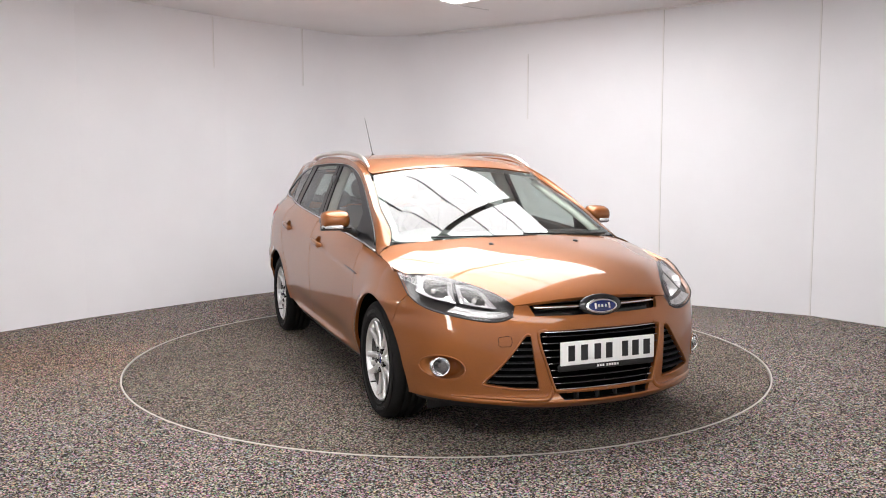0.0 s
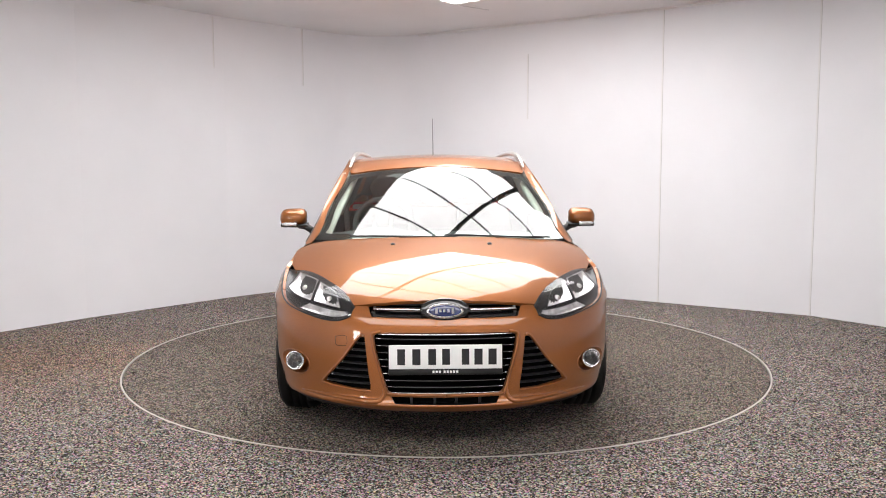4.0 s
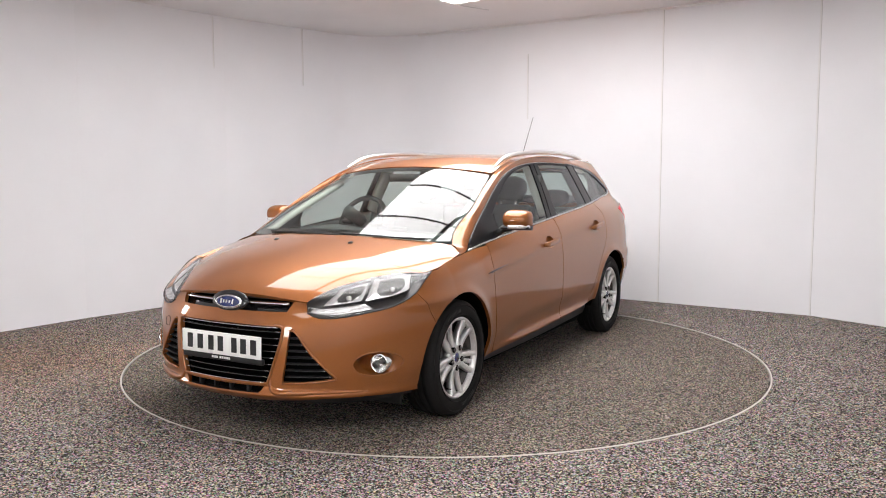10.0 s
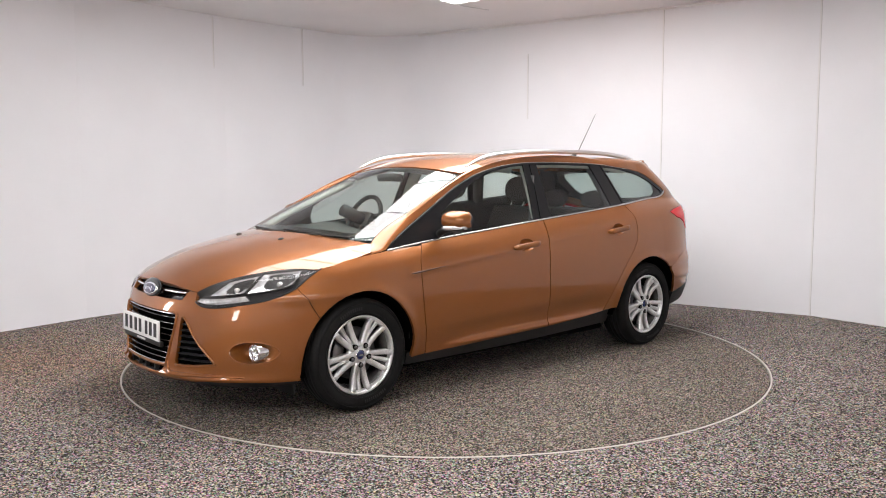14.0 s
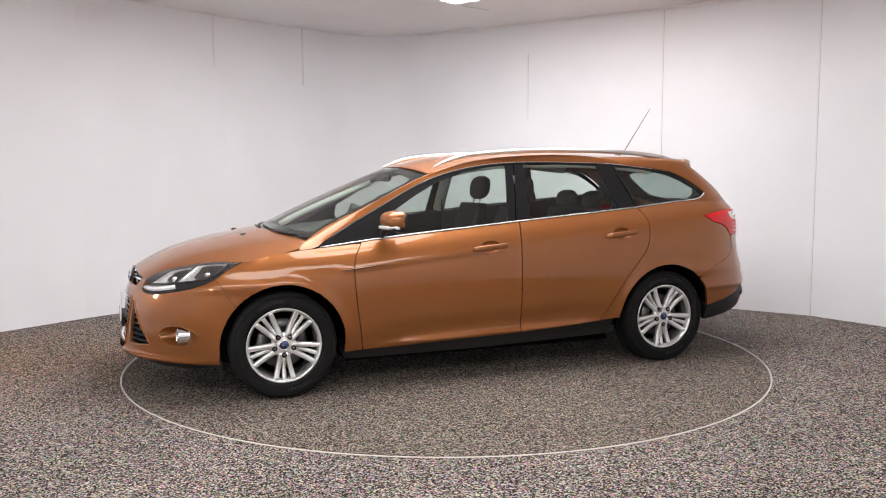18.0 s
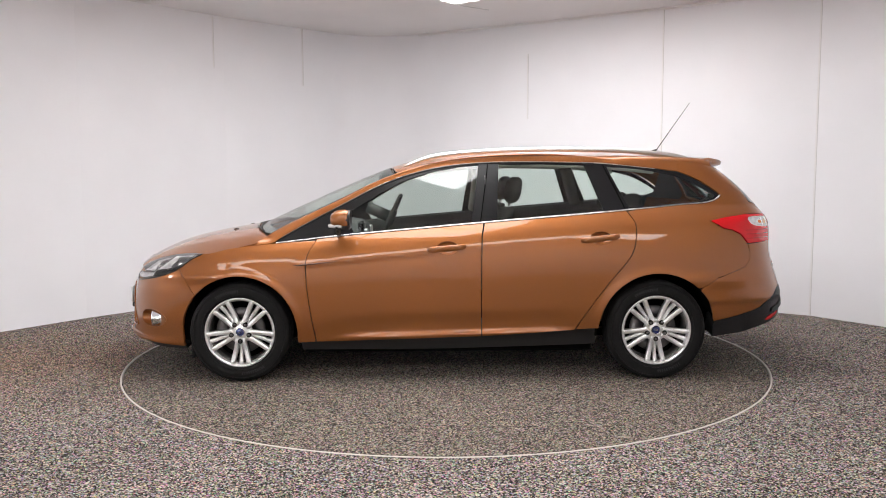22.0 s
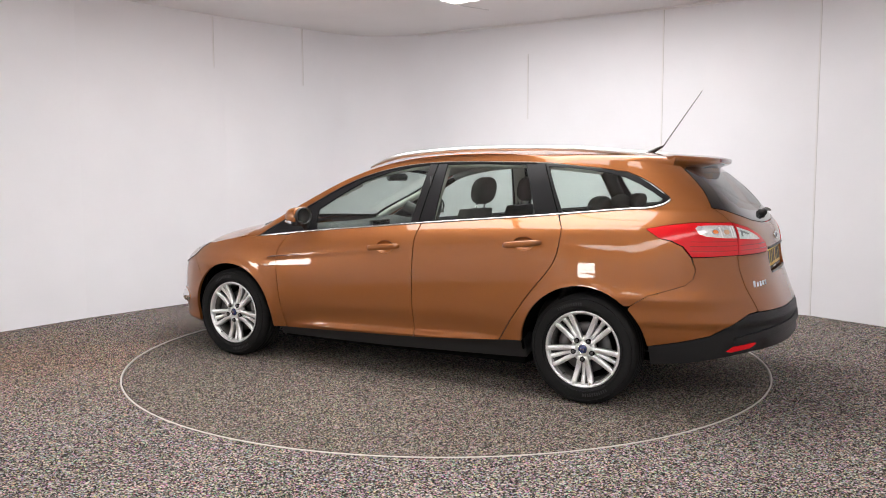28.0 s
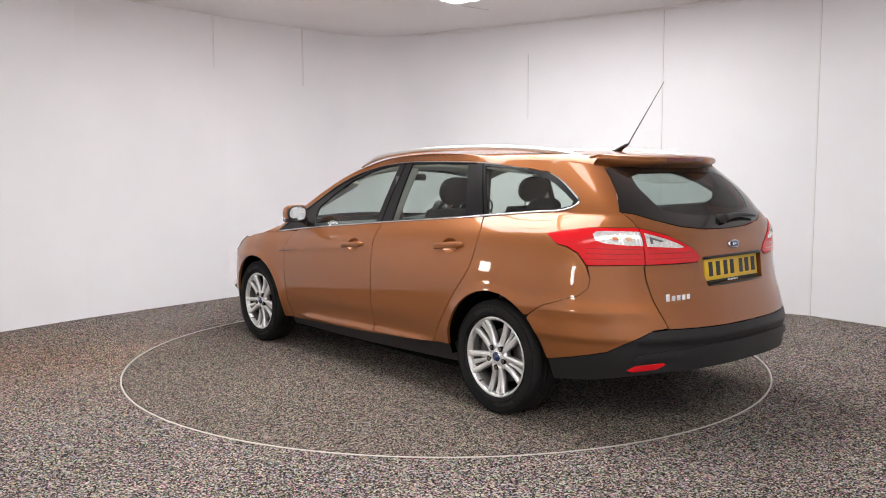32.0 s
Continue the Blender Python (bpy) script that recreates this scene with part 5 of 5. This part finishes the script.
# ---------- sides ----------
def sides():
    for s in (1, -1):
        for x, z, dz in ((0.011, 0.849, 0.011), (-0.955, 0.907, 0.013)):
            door = [d for d in body_doors if d.name.startswith("front_door" if x > -0.5 else "rear_door")][0 if s > 0 else 1]
            rows = []
            for i in range(17):
                t = i / 16
                e = min(1, 7 * t, 7 * (1 - t))
                c = shell(x + 0.122 - 0.244 * t, z - dz + 2 * dz * t)
                h = 0.0178 * (0.55 + 0.45 * e ** 0.5)
                lo, hi = 0.004 + 0.016 * e, 0.012 + 0.024 * e ** 0.6
                rows.append([c + Vector((0, yy, zz * h)) for yy, zz in ((lo, -0.9), (lo, 0.9), (lo + 0.003, 1.0), (hi - 0.004, 1.0), (hi, 0.72), (hi, -0.72), (hi - 0.004, -1.0), (lo + 0.003, -1.0))])
            skin("door_handle", rows, PAINT, door, s, "painted pull handle", closed=True, caps=True)
            rows = [[shell(x - 0.006 + (u - x + 0.006) * r, z + (v - z) * r) - Vector((0, d, 0)) for u, v in cup_outline(x, z)] for r, d in ((1.0, 0.0), (0.95, 0.006), (0.82, 0.017), (0.6, 0.024), (0.02, 0.026))]
            skin("handle_cup", rows, PAINT, door, s, closed=True)
        # mirrors
        rows = []
        for i in range(13):
            t = i / 12
            y = 0.845 + 0.165 * t
            f = (1 - (2 * t - 1) ** 4) ** 0.5 if 0 < t < 1 else 0.18
            g = 0.45 + 0.55 * f
            xc, zc = 0.655 - 0.02 * t, 1.036 - 0.006 * t
            rows.append([Vector((xc + 0.092 * g * max(-0.25, math.cos(a)) * (1 if math.cos(a) > 0 else 1), y, zc + 0.062 * g * (0.85 if math.sin(a) < 0 else 1.0) * math.copysign(abs(math.sin(a)) ** 0.75, math.sin(a)))) for a in [6.28318531 * j / 24 for j in range(24)]])
        mir = skin("door_mirror", rows, PAINT, car, s, "painted door mirror with clear indicator", closed=True, caps=True)
        rows2 = []
        for i in range(11):
            t = i / 10
            y = 0.835 + 0.172 * t
            f = 0.5 + 0.5 * math.sin(3.14159 * (0.1 + 0.8 * t))
            rows2.append([Vector((0.652 - 0.02 * t + 0.092 * f * max(-0.3, math.cos(a)), y, 0.988 + 0.016 * math.sin(a))) for a in [6.28318531 * j / 16 for j in range(16)]])
        skin("mirror_base", rows2, BLACK, mir, s, closed=True, caps=True)
        rows3 = [[Vector((0.660 - 0.02 * t + (0.090 - 0.055 * max(0, t - 0.65) ** 1.0 / 0.35) + d, 0.90 + 0.108 * t, 0.998 + zz)) for d, zz in ((-0.02, -0.013), (0.004, -0.010), (0.004, 0.008), (-0.02, 0.012))] for t in np.linspace(0, 1, 10)]
        skin("mirror_indicator", rows3, CLEAR_LENS, mir, s, closed=True, caps=True)
        stem = [Vector((0.70, 0.795, 0.945)), Vector((0.695, 0.82, 0.965)), Vector((0.685, 0.85, 0.982)), Vector((0.67, 0.89, 0.988))]
        tube("mirror_stem", stem, 0.022, BLACK, mir, s, flat=0.8, up=Vector((1, 0, 0)))
        ring5 = [[Vector((x5, 0.93 + 0.078 * r5 * math.cos(a), 1.034 + 0.056 * r5 * math.copysign(abs(math.sin(a)) ** 0.75, math.sin(a)))) for a in [6.28318531 * j / 24 for j in range(24)]] for x5, r5 in ((0.640, 1.02), (0.615, 1.05), (0.606, 1.0), (0.608, 0.88), (0.616, 0.84))]
        skin("mirror_rim", ring5, BLACK, mir, s, closed=True)
        rows4 = [[Vector((0.613 - 0.012 * 0, 0.93 + 0.067 * r * math.cos(a), 1.034 + 0.049 * r * math.copysign(abs(math.sin(a)) ** 0.7, math.sin(a)))) for a in [6.28318531 * j / 24 for j in range(24)]] for r in (1.0, 0.5, 0.02)]
        skin("mirror_glass", rows4, CHROME, mir, s, closed=True)
        # shade under the sharp start of the shoulder line, painted as a dark tapering tube
        path = [shell(x, 0.742 + 0.098 * (0.97 - x)) + Vector((0, 0.0005, 0)) for x in np.linspace(0.975, 0.69, 16)]
        tube("door_crease_shade", path, lambda t: 0.0095 * (1 - t) ** 0.7 * min(1, t * 6 + 0.1) + 0.0004, CREASE_SHADE, car, s, k=6, flat=0.7)


# body colour darkened to stand for the crease's shade
CREASE_SHADE = material("crease_shade_paint", (0.09, 0.028, 0.007), 0.35, 0.5, Coat_Weight=1.0, Coat_Roughness=0.03)
sides()


# ---------- rear end ----------
def rear_end():
    outer = [at_x(-1.668, 1.011), at_x(-1.76, 1.030), at_x(-1.90, 1.047), rear_y(0.632, 1.047), rear_y(0.633, 0.872), rear_y(0.70, 0.872), at_x(-1.912, 0.868), at_x(-1.868, 0.925), at_x(-1.805, 0.955), at_x(-1.744, 0.966)]
    white_o = [rear_y(0.634, 1.030), rear_y(0.70, 1.034), at_x(-1.965, 1.034), at_x(-1.928, 1.031), at_x(-1.918, 1.018), at_x(-1.938, 0.990), at_x(-1.975, 0.976), rear_y(0.70, 0.966), rear_y(0.635, 0.963)]
    inner = [rear_y(0.627, 1.045), rear_y(0.52, 1.014), rear_y(0.42, 0.972), rear_y(0.338, 0.926), rear_y(0.309, 0.892), rear_y(0.336, 0.873), rear_y(0.629, 0.872)]
    white_i = [rear_y(0.618, 1.024), rear_y(0.52, 0.995), rear_y(0.45, 0.968), rear_y(0.415, 0.950), rear_y(0.45, 0.947), rear_y(0.619, 0.960)]
    for s in (1, -1):
        lamp = patch("tail_lamp", outer, shell, RED_LENS, car, s, "red and clear wraparound tail lamp", holes=[white_o], step=0.025, depth=0.03, lift=0.004)
        patch("reversing_lens", white_o, shell, CLEAR_LENS, lamp, s, step=0.02, depth=0.012, lift=0.003)
        for y, z, r1, mt in ((0.735, 1.000, 0.015, CHROME), (0.735, 1.000, 0.010, AMBER), (0.688, 0.998, 0.013, AMBER_DULL)):
            am = [rear_y(y + r1 * math.cos(a), z + r1 * math.sin(a)) for a in [6.28318531 * i / 16 for i in range(16)]]
            patch("bulb", am, shell, mt, lamp, s, step=0.01, depth=0.003, lift=0.0048 if mt is CHROME else 0.0062)
        for y in (0.712, 0.660, 0.646):
            fac = [rear_y(y + 0.003, 1.026), rear_y(y - 0.003, 1.026), rear_y(y - 0.003, 0.970), rear_y(y + 0.003, 0.970)]
            patch("lens_facet", fac, shell, SATIN, lamp, s, step=0.02, depth=0.002, lift=0.0045)
        for z0, z1 in ((0.922, 0.926), (0.896, 0.899), (0.947, 0.950)):
            fac = [rear_y(0.640, z0), rear_y(0.72, z0), at_x(-1.945, z0), at_x(-1.90, z0 + 0.001), at_x(-1.90, z1 + 0.001), at_x(-1.945, z1), rear_y(0.72, z1), rear_y(0.640, z1)]
            patch("lens_rib", fac, shell, RED_DEEP, lamp, s, step=0.03, depth=0.002, lift=0.0048)
        il = patch("gate_lamp", inner, shell, RED_LENS, tailgate, s, "red and clear inner tail lamp", holes=[white_i], step=0.025, depth=0.03, lift=0.004)
        patch("fog_lens", white_i, shell, CLEAR_LENS, il, s, step=0.02, depth=0.012, lift=0.003)
        tri = [rear_y(0.600, 1.006), rear_y(0.530, 0.984), rear_y(0.545, 0.978), rear_y(0.588, 0.992), rear_y(0.588, 0.972), rear_y(0.600, 0.972)]
        patch("lens_facet", tri, shell, BRAKE, il, s, step=0.02, depth=0.002, lift=0.0045)
        for z0, z1, y1 in ((0.922, 0.926, 0.36), (0.896, 0.899, 0.33)):
            fac = [rear_y(0.618, z0), rear_y(y1, z0), rear_y(y1, z1), rear_y(0.618, z1)]
            patch("lens_rib", fac, shell, RED_DEEP, il, s, step=0.03, depth=0.002, lift=0.0048)
        r = [rear_y(0.715, 0.354), rear_y(0.695, 0.380), rear_y(0.595, 0.396), rear_y(0.585, 0.388), rear_y(0.615, 0.366), rear_y(0.695, 0.348)]
        patch("reflector_strip", r, shell, RED_LENS, car, s, "red rear bumper reflector", step=0.03, depth=0.012, lift=0.004)
        m = [rear_y(0.40 + 0.011 * math.cos(a), 0.465 + 0.011 * math.sin(a)) for a in [6.28318531 * i / 10 for i in range(10)]]
        patch("parking_sensor", m, shell, BLACK, car, s, step=0.02, depth=0.004, lift=0.004)
    # sunk plate recess, plate, badge, name
    rim = [rear_y(y, z) for y, z in dense(RECESS_RIM, 0.03)]
    mid = shell(*rear_y(0.0, 0.815)) + Vector((0.040, 0, 0))
    rows = [[shell(u, z) + Vector((dx, 0, 0)) for u, z in rim] for dx in (0.001, 0.016, 0.040)]
    rows += [[mid.lerp(v, k) + Vector((0.008 * (1 - k), 0, 0)) for v in rows[2]] for k in (0.94, 0.5, 0.02)]
    rc = skin("plate_recess", rows, PAINT, tailgate, 1, "painted recess sunk behind the rear plate", closed=True)
    for v in rc.data.polygons:
        v.use_smooth = False
    lip = [shell(*rear_y(y, 0.889 - 0.02 * y * y)) + Vector((-0.001, 0, 0)) for y in np.linspace(-0.285, 0.285, 15)]
    tube("recess_lip", lip, 0.0075, RECESS, rc, k=8)
    sill = [shell(*rear_y(y, 0.747)) + Vector((0.006, 0, 0)) for y in np.linspace(-0.268, 0.268, 15)]
    tube("recess_sill", sill, 0.0075, RECESS, rc, k=8)
    c = shell(*rear_y(0.0, 0.82))
    px = c.x + 0.026
    plate_on(rc, Matrix.Translation((px, 0, 0.824)) @ Matrix.Rotation(math.pi, 4, "Z") @ Matrix.Rotation(radians(-7), 4, "Y"), PLATE_YELLOW, "rear_plate")
    holder = part("plate_holder", box_bm((px - 0.012, -0.262, 0.752), (px + 0.004, 0.262, 0.768), 0.003), BLACK, rc)
    bm = bmesh.new()
    for i in range(7):
        bmesh.ops.create_cube(bm, size=1, matrix=Matrix.Translation((px - 0.013, -0.045 + 0.015 * i, 0.760)) @ Matrix.Diagonal((0.002, 0.010, 0.009, 1)))
    part("lettering_bar", bm, PLATE_WHITE, holder, smooth=False)
    c = shell(*rear_y(0.0, 0.944))
    badge(tailgate, Matrix.Translation((c.x, 0, 0.944)) @ Matrix.Rotation(math.pi, 4, "Z") @ Matrix.Rotation(radians(-12), 4, "Y"), 0.62)
    for i in range(5):
        q = [rear_y(0.556 - 0.029 * i - 0.027 * t0, 0.690 + h + 0.0015 * i) for t0, h in ((0.0, 0.0), (0.72, 0.0), (1.0, 0.024 if i else 0.034), (0.28, 0.024 if i else 0.034))]
        patch("name_bar", q, shell, CHROME, tailgate, step=0.02, depth=0.003, lift=0.004)
    # wiper
    c = shell(*rear_y(-0.02, 1.072))
    path = [shell(*rear_y(-0.02 - 0.34 * t, 1.072 + 0.012 * math.sin(3.1 * t))) + Vector((-0.022, 0, 0.004)) for t in np.linspace(0, 1, 12)]
    w = tube("rear_wiper", path, lambda t: 0.020 - 0.013 * t, BLACK, tailgate, 1, "black rear wiper", k=8)
    tube("wiper_pivot", [c + Vector((0.01, 0, 0)), c + Vector((-0.02, 0, 0)), c + Vector((-0.03, 0, 0))], 0.024, BLACK, w, k=14)


RED_DEEP = material("deep_red_rib", (0.36, 0.006, 0.008), 0.2, Coat_Weight=1.0)
AMBER_DULL = material("clear_amber_bulb", (0.70, 0.42, 0.26), 0.2, Coat_Weight=1.0)
RECESS = material("recess_black", (0.02, 0.014, 0.012), 0.35)
rear_end()


# ---------- cabin ----------
def rounded(lo, hi, r=0.04, seg=3):
    bm = bmesh.new()
    c = [(a + b) / 2 for a, b in zip(lo, hi)]
    d = [abs(b - a) for a, b in zip(lo, hi)]
    bmesh.ops.create_cube(bm, size=1, matrix=Matrix.Translation(c) @ Matrix.Diagonal((*d, 1)))
    bmesh.ops.bevel(bm, geom=bm.edges[:], offset=r, segments=seg, affect="EDGES", profile=0.6)
    return bm


def headrest(x, y, z, tall, half, parent):
    """A padded headrest, widest above its middle."""
    rows = []
    for i in range(13):
        t = i / 12
        end = (1 - abs(2 * t - 1) ** 3.2) ** 0.5 if 0 < i < 12 else 0.12
        w = half * (0.80 + 0.20 * math.sin(3.14159 * min(1, t * 0.95))) * (0.35 + 0.65 * end)
        th = 0.052 * (0.30 + 0.70 * end)
        rows.append([Vector((x - 0.03 * t + th * math.copysign(abs(math.cos(a)) ** 0.75, math.cos(a)), y + w * math.copysign(abs(math.sin(a)) ** 0.6, math.sin(a)), z + tall * t)) for a in [6.28318531 * j / 20 for j in range(20)]])
    return skin("headrest", rows, CLOTH, parent, closed=True, caps=True)


def seat(x, y, name="front_seat"):
    base = part(name, rounded((x - 0.05, y - 0.25, 0.30), (x + 0.46, y + 0.25, 0.52), 0.06), CLOTH, car)
    rows = []
    for i in range(11):
        t = i / 10
        w = 0.235 - 0.05 * t ** 3
        cx, z = x - 0.03 - 0.16 * t, 0.48 + 0.60 * t
        th = 0.075 - 0.02 * t
        rows.append([Vector((cx + th * math.copysign(abs(math.cos(a)) ** 0.6, math.cos(a)) + 0.03 * (abs(math.sin(a)) ** 4) * (1 - t * 0.6), y + w * math.copysign(abs(math.sin(a)) ** 0.6, math.sin(a)), z)) for a in [6.28318531 * j / 20 for j in range(20)]])
    skin("backrest", rows, CLOTH, base, closed=True, caps=True)
    hr = headrest(x - 0.225, y, 1.112, 0.178, 0.135, base)
    for s in (1, -1):
        tube("headrest_post", [Vector((x - 0.205, y + s * 0.06, 1.05)), Vector((x - 0.212, y + s * 0.06, 1.09)), Vector((x - 0.22, y + s * 0.06, 1.13))], 0.006, CHROME, hr, k=8)


def cabin():
    seat(-0.215, 0.37)
    seat(-0.215, -0.37)
    bench = part("rear_bench", rounded((-1.15, -0.62, 0.32), (-0.62, 0.62, 0.56), 0.06), CLOTH, car)
    for y0, y1 in ((-0.62, -0.21), (-0.20, 0.20), (0.21, 0.62)):
        rows = [[Vector((-1.10 - 0.13 * t + 0.06 * math.cos(a), (y0 + y1) / 2 + (y1 - y0) / 2 * math.copysign(abs(math.sin(a)) ** 0.5, math.sin(a)), 0.52 + 0.50 * t)) for a in [6.28318531 * j / 18 for j in range(18)]] for t in np.linspace(0, 1, 7)]
        skin("bench_back", rows, CLOTH, bench, closed=True, caps=True)
        yc = (y0 + y1) / 2
        headrest(-1.245, yc, 1.035, 0.14, 0.125, bench)
    # dashboard, binnacle, steering wheel on the right
    rows = []
    for y in np.linspace(-0.74, 0.74, 31):
        hump = 0.035 * math.exp(-((y + 0.37) / 0.17) ** 2)
        rows.append([Vector((1.18 - 0.2 * y * y, y, 0.925 - 0.03 * y * y)), Vector((0.95, y, 0.935 + hump * 0.3)), Vector((0.75, y, 0.945 + hump)), Vector((0.64, y, 0.930 + hump)), Vector((0.60, y, 0.89)), Vector((0.62, y, 0.74)), Vector((0.72, y, 0.55)), Vector((0.80, y, 0.35))])
    dash = skin("dashboard", rows, CABIN, car)
    part("centre_screen", rounded((0.60, -0.12, 0.86), (0.635, 0.12, 0.965), 0.012), GLOSS_BLACK, dash)
    for y in (-0.18, 0.18, 0.64, -0.64):
        part("air_vent", rounded((0.585, y - 0.05, 0.83), (0.62, y + 0.05, 0.90), 0.015), SATIN, dash)
    m = Matrix.Translation((0.42, -0.37, 0.975)) @ Matrix.Rotation(radians(-24), 4, "Y")
    rows = []
    for i in range(36):
        a = 6.28318531 * i / 36
        rows.append([m @ Vector((0.017 * math.sin(b), (0.185 + 0.017 * math.cos(b)) * math.cos(a), (0.185 + 0.017 * math.cos(b)) * math.sin(a))) for b in [6.28318531 * j / 10 for j in range(10)]])
    rows.append(rows[0])
    sw = skin("steering_wheel", rows, CABIN, car, closed=True)
    hub = part("wheel_boss", rounded((-0.03, -0.075, -0.065), (0.025, 0.075, 0.065), 0.025), CABIN, sw)
    hub.matrix_basis = m
    for a in (0, 180, 270):
        d = Vector((0, math.cos(radians(a)), math.sin(radians(a))))
        tube("wheel_spoke", [m @ (d * r) for r in (0.05, 0.11, 0.175)], 0.016, SATIN if a == 270 else CABIN, sw, k=8, up=Vector((1, 0.2, 0)))
    tube("column", [m @ Vector((0.02, 0, 0)), m @ Vector((0.10, 0, 0)), m @ Vector((0.2, 0, 0))], 0.045, CABIN, sw, k=12)
    # headlining, pillars, door cards, floor
    rows = [[top(x, y) - Vector((0, 0, 0.035)) for y in np.linspace(-0.57, 0.57, 15)] for x in np.linspace(0.34, -1.70, 22)]
    skin("headlining", rows, LINER, car)
    for s in (1, -1):
        path = [top(x, 0.64 + 0.09 * (x - 0.4) / 0.7) - Vector((0, 0.045, 0.034)) for x in np.linspace(1.08, 0.38, 14)]
        tube("pillar_trim", path, 0.034, LINER, car, s, k=10, flat=0.7)
        for x0, z0, x1, z1 in ((-0.24, 1.02, -0.28, 1.37), (-1.07, 1.07, -0.97, 1.36)):
            path = [shell(x0 + (x1 - x0) * t, z0 + (z1 - z0) * t) - Vector((0, 0.055, 0)) for t in np.linspace(0, 1, 6)]
            tube("pillar_trim", path, 0.045, LINER if x0 > -0.5 else CABIN, car, s, k=10, up=Vector((0, 1, 0)))
        path = [shell(x, dlo_top(x) - 0.01) - Vector((0, 0.035, -0.004)) for x in np.linspace(0.30, -1.35, 24)]
        tube("roof_side_trim", path, 0.030, LINER, car, s, k=8)
        rows = [[Vector((x, side_y(x, z) - 0.065, z)) for z in np.linspace(0.35 if x > -0.9 else 0.78, belt_z(x) - 0.004, 5)] + [Vector((x, side_y(x, belt_z(x)) - 0.02, belt_z(x) - 0.002))] for x in np.linspace(0.95, -1.65, 22)]
        skin("door_card", rows, CABIN, car, s)
        rows = [[Vector((x, y, z)) for x, y, z in ((-1.62, 0.68, 1.12), (-1.70, 0.655, 1.16), (-1.74, 0.60, 1.33), (-1.60, 0.60, 1.345))], [Vector((x, y, z)) for x, y, z in ((-1.90, 0.60, 1.10), (-1.92, 0.58, 1.14), (-1.80, 0.50, 1.33), (-1.72, 0.50, 1.36))]]
        skin("tail_pillar_trim", rows, CABIN, car, s)
        path = [Vector((-0.24 - 0.02 * t, 0.69 - 0.05 * t, 1.30 - 0.85 * t)) for t in np.linspace(0, 1, 10)]
        tube("seat_belt", path, 0.022, CABIN, car, s, k=6, flat=0.15, up=Vector((1, 0, 0)))
    part("cabin_floor", box_bm((-1.65, -0.50, 0.25), (0.95, 0.50, 0.30), 0.01), CABIN, car)
    part("load_cover", box_bm((-1.95, -0.60, 0.98), (-1.25, 0.60, 1.0), 0.005), CABIN, car)
    part("bulkhead", box_bm((1.0, -0.72, 0.3), (1.06, 0.72, 0.90), 0.01), DARK, car)
    tube("rear_view_mirror", [Vector((0.46, -0.11, 1.285)), Vector((0.455, -0.05, 1.287)), Vector((0.45, 0.05, 1.287)), Vector((0.455, 0.11, 1.285))], 0.028, CABIN, car, k=10)


cabin()


# ---------- what moves ----------
def turn_at(t):
    """How far the turntable has turned, in degrees."""
    return -22.3048 + 5.18767 * t - 8.4568e-3 * t ** 2 + 1.1612e-4 * t ** 3


def scrap(name, label, category, colour, size):
    """A small irregular scrap lying on the carpet."""
    rng = random.Random(len(label))
    bm = bmesh.new()
    bmesh.ops.create_icosphere(bm, subdivisions=1, radius=1.0)
    for v in bm.verts:
        k = 0.7 + 0.6 * rng.random()
        v.co = Vector((v.co.x * size[0] * k, v.co.y * size[1] * k, (v.co.z * k + 0.9) * size[2]))
    ob = finish(name, bm, grained(name + "_fibre", colour, 0.9))
    return tagged(ob, label, category)


crumb = scrap("carpet_crumb", "small dark brown crumb lying on the turntable carpet", "crumb", (0.02, 0.012, 0.008), (0.016, 0.011, 0.006))
lint = scrap("lint_scrap", "tiny white scrap of lint on the turntable carpet", "lint", (0.75, 0.75, 0.74), (0.010, 0.004, 0.003))


def motions():
    times = [i * 2.0 for i in range(17)]
    walk(turntable, [(t, pose(0, 0, 0, 0, 0, -90 - turn_at(t))) for t in times])
    walk(crumb, [(t, pose(0, 0, 0, 0, 0, -90 - turn_at(t)) @ pose(0.55, -2.09, 0)) for t in times])
    walk(lint, [(t, pose(0, 0, 0, 0, 0, -90 - turn_at(t)) @ pose(1.67, -0.51, 0)) for t in times])
    walk(car, [(t, pose(0, 0, 0, 0, 0, -90 - turn_at(t)) @ pose(-0.005, -0.066, 0)) for t in times])


motions()
